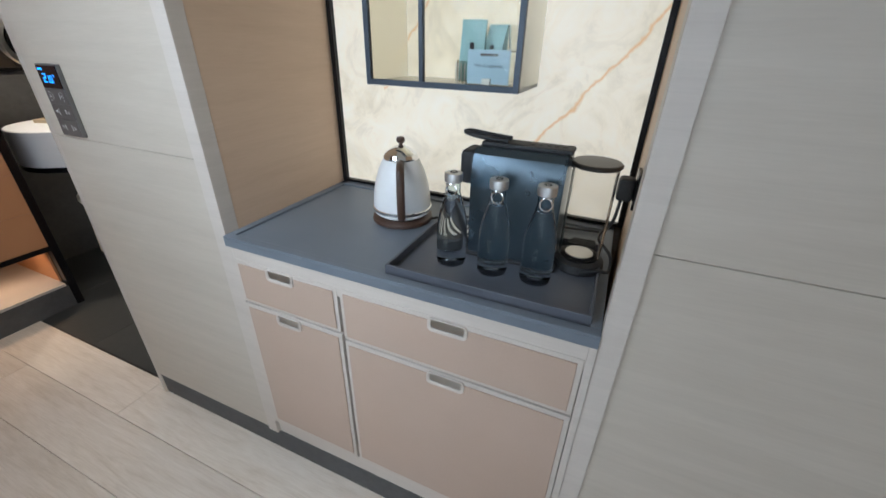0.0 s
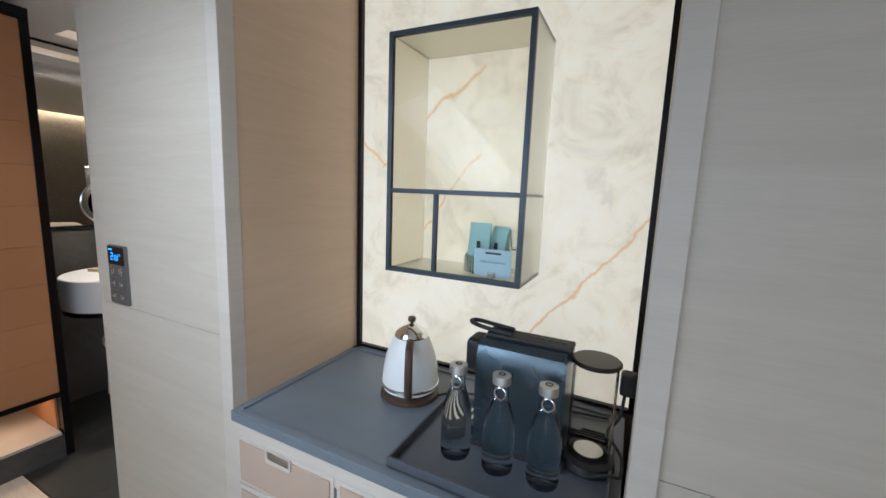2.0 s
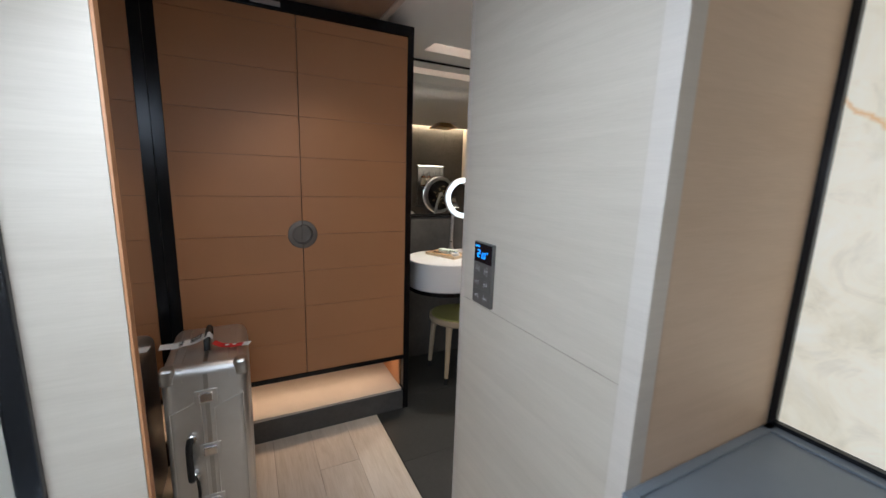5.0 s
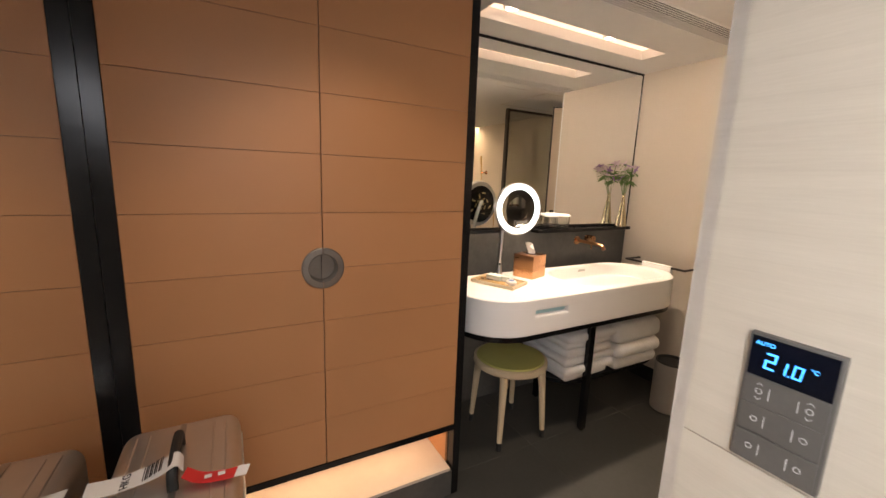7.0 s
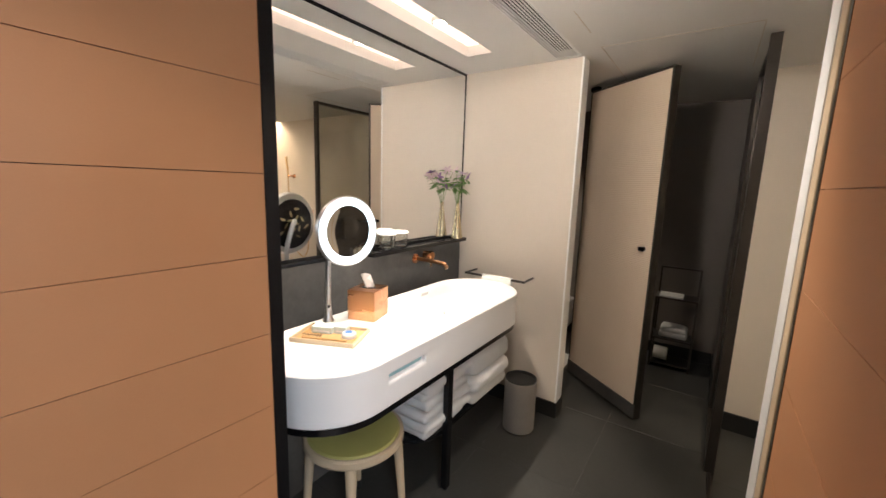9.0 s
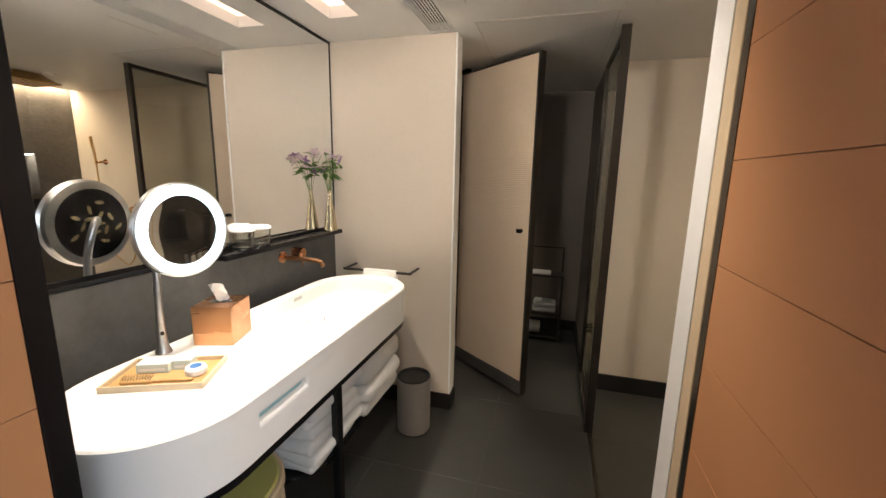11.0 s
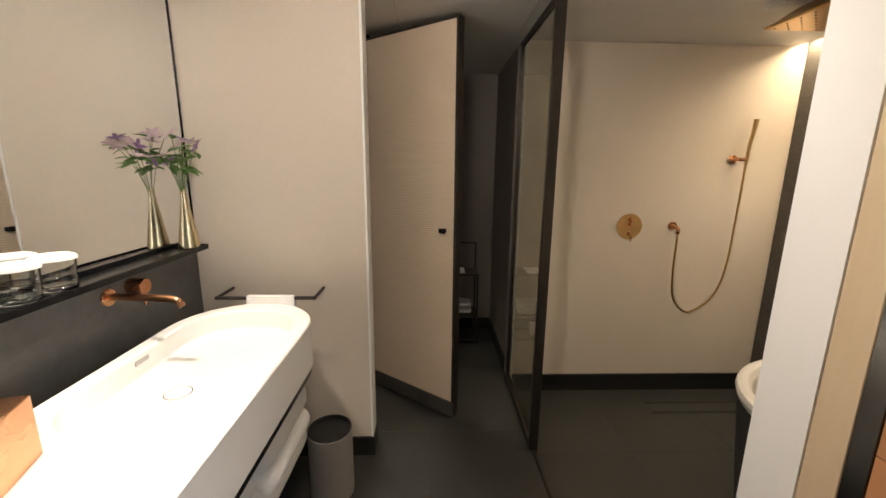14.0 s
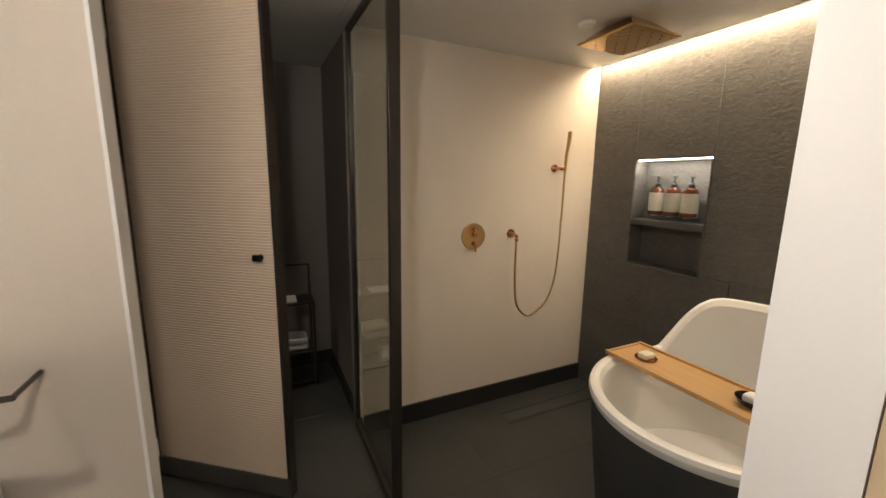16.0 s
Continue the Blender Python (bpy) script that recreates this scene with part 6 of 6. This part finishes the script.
def pump_bottle(y):
    z0 = 1.226
    b = thing("pump_bottle", "amber pump bottle with a cream label on a wall holder", "bottle", "pump bottles in the niche", (0.295, y, z0))
    c = (0.295, y, z0)
    part("flask", lathe(bmesh.new(), [(0.036, 0.0), (0.041, 0.004), (0.042, 0.012), (0.042, 0.142), (0.036, 0.158), (0.020, 0.166), (0.016, 0.172), (0.0, 0.172)], c, 32), amber, b)
    part("label", lathe(bmesh.new(), [(0.0428, 0.024), (0.0428, 0.136), (0.0423, 0.136), (0.0423, 0.024), (0.0428, 0.024)], c, 32), cream_label, b, "cream paper label")
    part("print", boxes((0.2514, 0.2520, y - 0.016, y + 0.010, z0 + 0.116, z0 + 0.121)), M["steel"], b)
    part("print", boxes((0.2514, 0.2520, y + 0.004, y + 0.016, z0 + 0.044, z0 + 0.058)), M["steel"], b)
    part("pump", lathe(bmesh.new(), [(0.018, 0.170), (0.018, 0.188), (0.009, 0.193), (0.005, 0.195), (0.005, 0.226), (0.012, 0.229), (0.012, 0.236), (0.0, 0.237)], c, 20), M["rubber"], b)
    part("nozzle", tube(bmesh.new(), [(0.295, y, z0 + 0.233), (0.272, y - 0.024, z0 + 0.233), (0.264, y - 0.032, z0 + 0.225)], 0.0045, 8), M["rubber"], b)
    part("wall_holder", boxes((0.278, NX + 0.117, y - 0.020, y + 0.020, z0 - 0.008, z0 - 0.0005), (0.350, NX + 0.117, y - 0.020, y + 0.020, z0, z0 + 0.10), bevel=0.0015), M["steel"], b, "steel wall holder")


amber = surface("amber_plastic", (0.10, 0.030, 0.010), (0.14, 0.045, 0.016), 0.2, size=6, fine=60, relief=0.0)
cream_label = surface("cream_label", (0.62, 0.58, 0.47), (0.68, 0.64, 0.53), 0.6, size=8, fine=120, relief=0.02)
for yy in (3.108, 3.002, 2.898):
    pump_bottle(yy)

tt = thing("bath_tray", "bamboo bath caddy laid across the tub", "bath tray", at=(-0.31, 2.27, 0.571))
TZ = 0.5712
part("board", box(bmesh.new(), -0.425, -0.180, 1.745, 2.775, TZ, TZ + 0.010, 0.002, 2), M["bamboo"], tt)
part("rim", boxes((-0.431, -0.419, 1.745, 2.775, TZ + 0.001, TZ + 0.022), (-0.186, -0.174, 1.745, 2.775, TZ + 0.001, TZ + 0.022), (-0.419, -0.186, 2.765, 2.777, TZ + 0.001, TZ + 0.018), (-0.419, -0.186, 1.743, 1.755, TZ + 0.001, TZ + 0.018), bevel=0.002), M["bamboo"], tt)
part("groove", boxes((-0.405, -0.399, 2.05, 2.62, TZ + 0.0095, TZ + 0.0108)), M["walnut"], tt)
so = thing("soap_bar", "cream soap on a small round copper dish", "soap", at=(-0.31, 2.63, TZ + 0.01))
part("dish", lathe(bmesh.new(), [(0.030, 0.0), (0.048, 0.004), (0.050, 0.008), (0.044, 0.007), (0.0, 0.004)], (-0.312, 2.635, TZ + 0.0102), 32), M["copper"], so)
part("soap", box(bmesh.new(), -0.345, -0.280, 2.610, 2.658, TZ + 0.0165, TZ + 0.042, 0.006, 3), plain("cream_soap", (0.72, 0.70, 0.58), 0.5), so)
bw = thing("bath_bowl", "dark round bowl with a white sponge on the tray", "bowl", at=(-0.30, 2.19, TZ + 0.01))
part("bowl", lathe(bmesh.new(), [(0.030, 0.0), (0.045, 0.010), (0.056, 0.032), (0.053, 0.032), (0.042, 0.014), (0.0, 0.008)], (-0.300, 2.19, TZ + 0.0102), 36), M["black"], bw)
part("sponge", box(bmesh.new(), -0.330, -0.272, 2.165, 2.215, TZ + 0.022, TZ + 0.060, 0.014, 3), M["towel"], bw, "white sponge")

# ---- ceiling fittings ----
cv = thing("ceiling_vent", "long white louvred ceiling vent", "vent", at=(-2.405, 2.13, CEIL))
part("frame", boxes((-2.475, -2.469, 1.452, 2.813, CEIL - 0.002, CEIL + 0.03), (-2.341, -2.335, 1.452, 2.813, CEIL - 0.002, CEIL + 0.03), (-2.469, -2.341, 2.807, 2.813, CEIL - 0.002, CEIL + 0.03), (-2.469, -2.341, 1.452, 1.458, CEIL - 0.002, CEIL + 0.03)), M["white_lac"], cv)
part("backing", boxes((-2.469, -2.341, 1.458, 2.807, CEIL + 0.036, CEIL + 0.040)), M["ink"], cv)
for k in range(9):
    x = -2.4622 + 0.0143 * k
    slat = boxes((-0.0030, 0.0030, 1.4585, 2.8065, -0.0125, -0.0095))
    bmesh.ops.transform(slat, matrix=pose(x, 0, CEIL + 0.0125, 0, 0, 0), verts=slat.verts)
    part("slat", slat, M["white_lac"], cv)
for yy in (1.46, 2.16):
    dl = thing("downlight", "small round white recessed downlight", "downlight", "downlights in the ceiling slot", (-2.82, yy, CEIL + 0.04))
    part("trim_ring", lathe(bmesh.new(), [(0.044, 0.035), (0.046, 0.046), (0.046, 0.0595), (0.032, 0.0595), (0.032, 0.046), (0.036, 0.035), (0.044, 0.035)], (-2.82, yy, CEIL), 32), M["white_lac"], dl)
    part("lens", lathe(bmesh.new(), [(0.031, 0.050), (0.031, 0.0595), (0.0, 0.0595)], (-2.82, yy, CEIL), 24), M["spot"], dl)

# trim rings for the three added ceiling lamps, all out of view
for nm_, px_, py_, pz_ in (("added_entry_ring", -2.11, 1.60, CEIL), ("added_corridor_ring", -1.80, 0.42, 2.155), ("added_toilet_ring", -2.75, 3.85, CEIL)):
    dl = thing(nm_, "small trim ring of an added, unseen ceiling lamp", "downlight", "", (px_, py_, pz_))
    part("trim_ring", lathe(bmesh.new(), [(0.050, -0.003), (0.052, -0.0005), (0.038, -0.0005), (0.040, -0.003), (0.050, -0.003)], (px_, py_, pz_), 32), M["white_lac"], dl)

# ---- toilet compartment ----
wc = thing("toilet", "white wall-hung toilet with a closed lid", "toilet", at=(-2.88, 4.2, 0.1))
wb = bmesh.new()
for_z = [(0.09, 0.86), (0.12, 0.93), (0.25, 0.98), (0.375, 1.0)]
rr_ = []
for zz, f in for_z:
    pts = [(-2.87 + f * 0.185 * math.cos(a), 4.10 + (f * 0.185 * math.sin(a) if math.sin(a) > 0 else f * 0.20 * math.sin(a)) if math.sin(a) <= 0 else 4.45) for a in [2 * math.pi * k / 40 for k in range(40)]]
    rr_.append([wb.verts.new((p, q, zz)) for p, q in pts])
for lo, hi in zip(rr_, rr_[1:]):
    for k in range(40):
        wb.faces.new((lo[k], lo[(k + 1) % 40], hi[(k + 1) % 40], hi[k]))
wb.faces.new(list(reversed(rr_[0])))
wb.faces.new(rr_[-1])
part("bowl", wb, M["porcelain"], wc)
part("lid", slab(bmesh.new(), round_rect(-3.055, -2.685, 3.895, 4.40, 0.15, 8), 0.378, 0.402, 0.004), M["porcelain"], wc)
fl = thing("flush_plate", "flat satin flush plate above the toilet", "flush plate", at=(-2.87, 4.44, 0.96))
part("plate", boxes((-2.95, -2.785, 4.441, 4.4495, 0.90, 1.03), bevel=0.002), M["bronze"], fl)
part("button", boxes((-2.94, -2.87, 4.4395, 4.441, 0.91, 1.02), bevel=0.0005), M["bronze"], fl)
part("button", boxes((-2.865, -2.795, 4.4395, 4.441, 0.91, 1.02), bevel=0.0005), M["bronze"], fl)
bmt = thing("bath_mat", "folded white bath mat on the floor", "bath mat", at=(-2.62, 3.65, 0))
part("cloth", box(bmesh.new(), -2.80, -2.50, 3.50, 3.86, 0.0005, 0.014, 0.005, 2), M["towel"], bmt)

rk = thing("towel_rack", "slim dark metal rack with shelves", "rack", at=(-1.80, 4.22, 0))
for xx in (-1.945, -1.660):
    for yy in (4.12, 4.32):
        part("post", boxes((xx - 0.008, xx + 0.008, yy - 0.008, yy + 0.008, 0.0, 0.83 if yy > 4.2 else 0.60), bevel=0.001), M["bronze"], rk)
part("top_rail", boxes((-1.937, -1.668, 4.313, 4.327, 0.815, 0.829), bevel=0.001), M["bronze"], rk)
for zz in (0.59, 0.245, 0.03):
    part("shelf", boxes((-1.953, -1.652, 4.112, 4.328, zz, zz + 0.012), bevel=0.001), M["bronze"], rk)
folded_towel(-1.90, -1.70, 4.14, 4.31, 0.258, 0.300, 21, "spare towels on the rack", "small folded white towel")
folded_towel(-1.90, -1.70, 4.14, 4.31, 0.302, 0.345, 22, "spare towels on the rack", "small folded white towel")
rl = thing("paper_roll", "white toilet roll in the rack", "toilet roll", at=(-1.86, 4.2, 0.0425))
part("roll", tube(bmesh.new(), [(-1.925, 4.20, 0.0985), (-1.825, 4.20, 0.0985)], 0.055, 28), M["paper"], rl)
mg = thing("magazine", "pale magazine lying on the rack", "magazine", at=(-1.85, 4.2, 0.603))
part("pages", boxes((-1.93, -1.76, 4.14, 4.30, 0.6025, 0.612), bevel=0.001), M["paper"], mg)

# ---- palms outside the bay window ----
frond_mat = surface("palm_frond", (0.14, 0.26, 0.20), (0.26, 0.40, 0.32), 0.5, size=3, fine=30, relief=0.1)
prng = random.Random(3)


def fan_palm(x, y, z0, h, s):
    p = thing("fan_palm", "fan palm with drooping pale-tipped fronds", "palm tree", "palms outside the window", (x, y, z0))
    part("trunk", tube(bmesh.new(), curve_pts([(x, y, z0), (x + 0.1, y, z0 + h * 0.5), (x, y + 0.1, z0 + h)], 6), 0.14, 10, radii=[0.18 - 0.004 * i for i in range(13)]), M["walnut"], p)
    for k in range(26):
        az, el = prng.uniform(0, 2 * math.pi), prng.uniform(-0.6, 1.2)
        d = Vector((math.cos(az) * math.cos(el), math.sin(az) * math.cos(el), math.sin(el)))
        hub = Vector((x, y, z0 + h)) + d * s * 0.9
        fr = tube(bmesh.new(), [(x, y, z0 + h), tuple(hub)], 0.012, 5)
        side = d.cross(Vector((0, 0, 1))).normalized()
        up = side.cross(d)
        for j in range(15):
            a = -1.9 + 3.8 * j / 14
            q = d * math.cos(a) + side * math.sin(a)
            rot3 = Matrix((q, up.cross(q), up)).transposed().to_4x4()
            blade(fr, Matrix.Translation(hub) @ rot3, s * prng.uniform(0.75, 1.05), 0.06 * s, -0.35)
        part("frond", fr, frond_mat, p)


for px_, py_, ph, ps in ((-11.5, -4.6, 2.2, 1.3), (-13.5, -5.6, 2.9, 1.5), (-15.5, -5.8, 2.4, 1.6), (-10.0, -4.4, 1.5, 1.2), (-18.0, -7.5, 3.0, 1.6), (-12.5, -4.4, 1.3, 1.3)):
    fan_palm(px_, py_, -4.2, ph, ps)
setting("ground", boxes((-40, 40, -12, -0.7, -4.4, -4.2)), surface("garden_soil", (0.04, 0.07, 0.03), (0.07, 0.11, 0.05), 0.9, size=1, fine=8), "planted garden ground below", "ground")
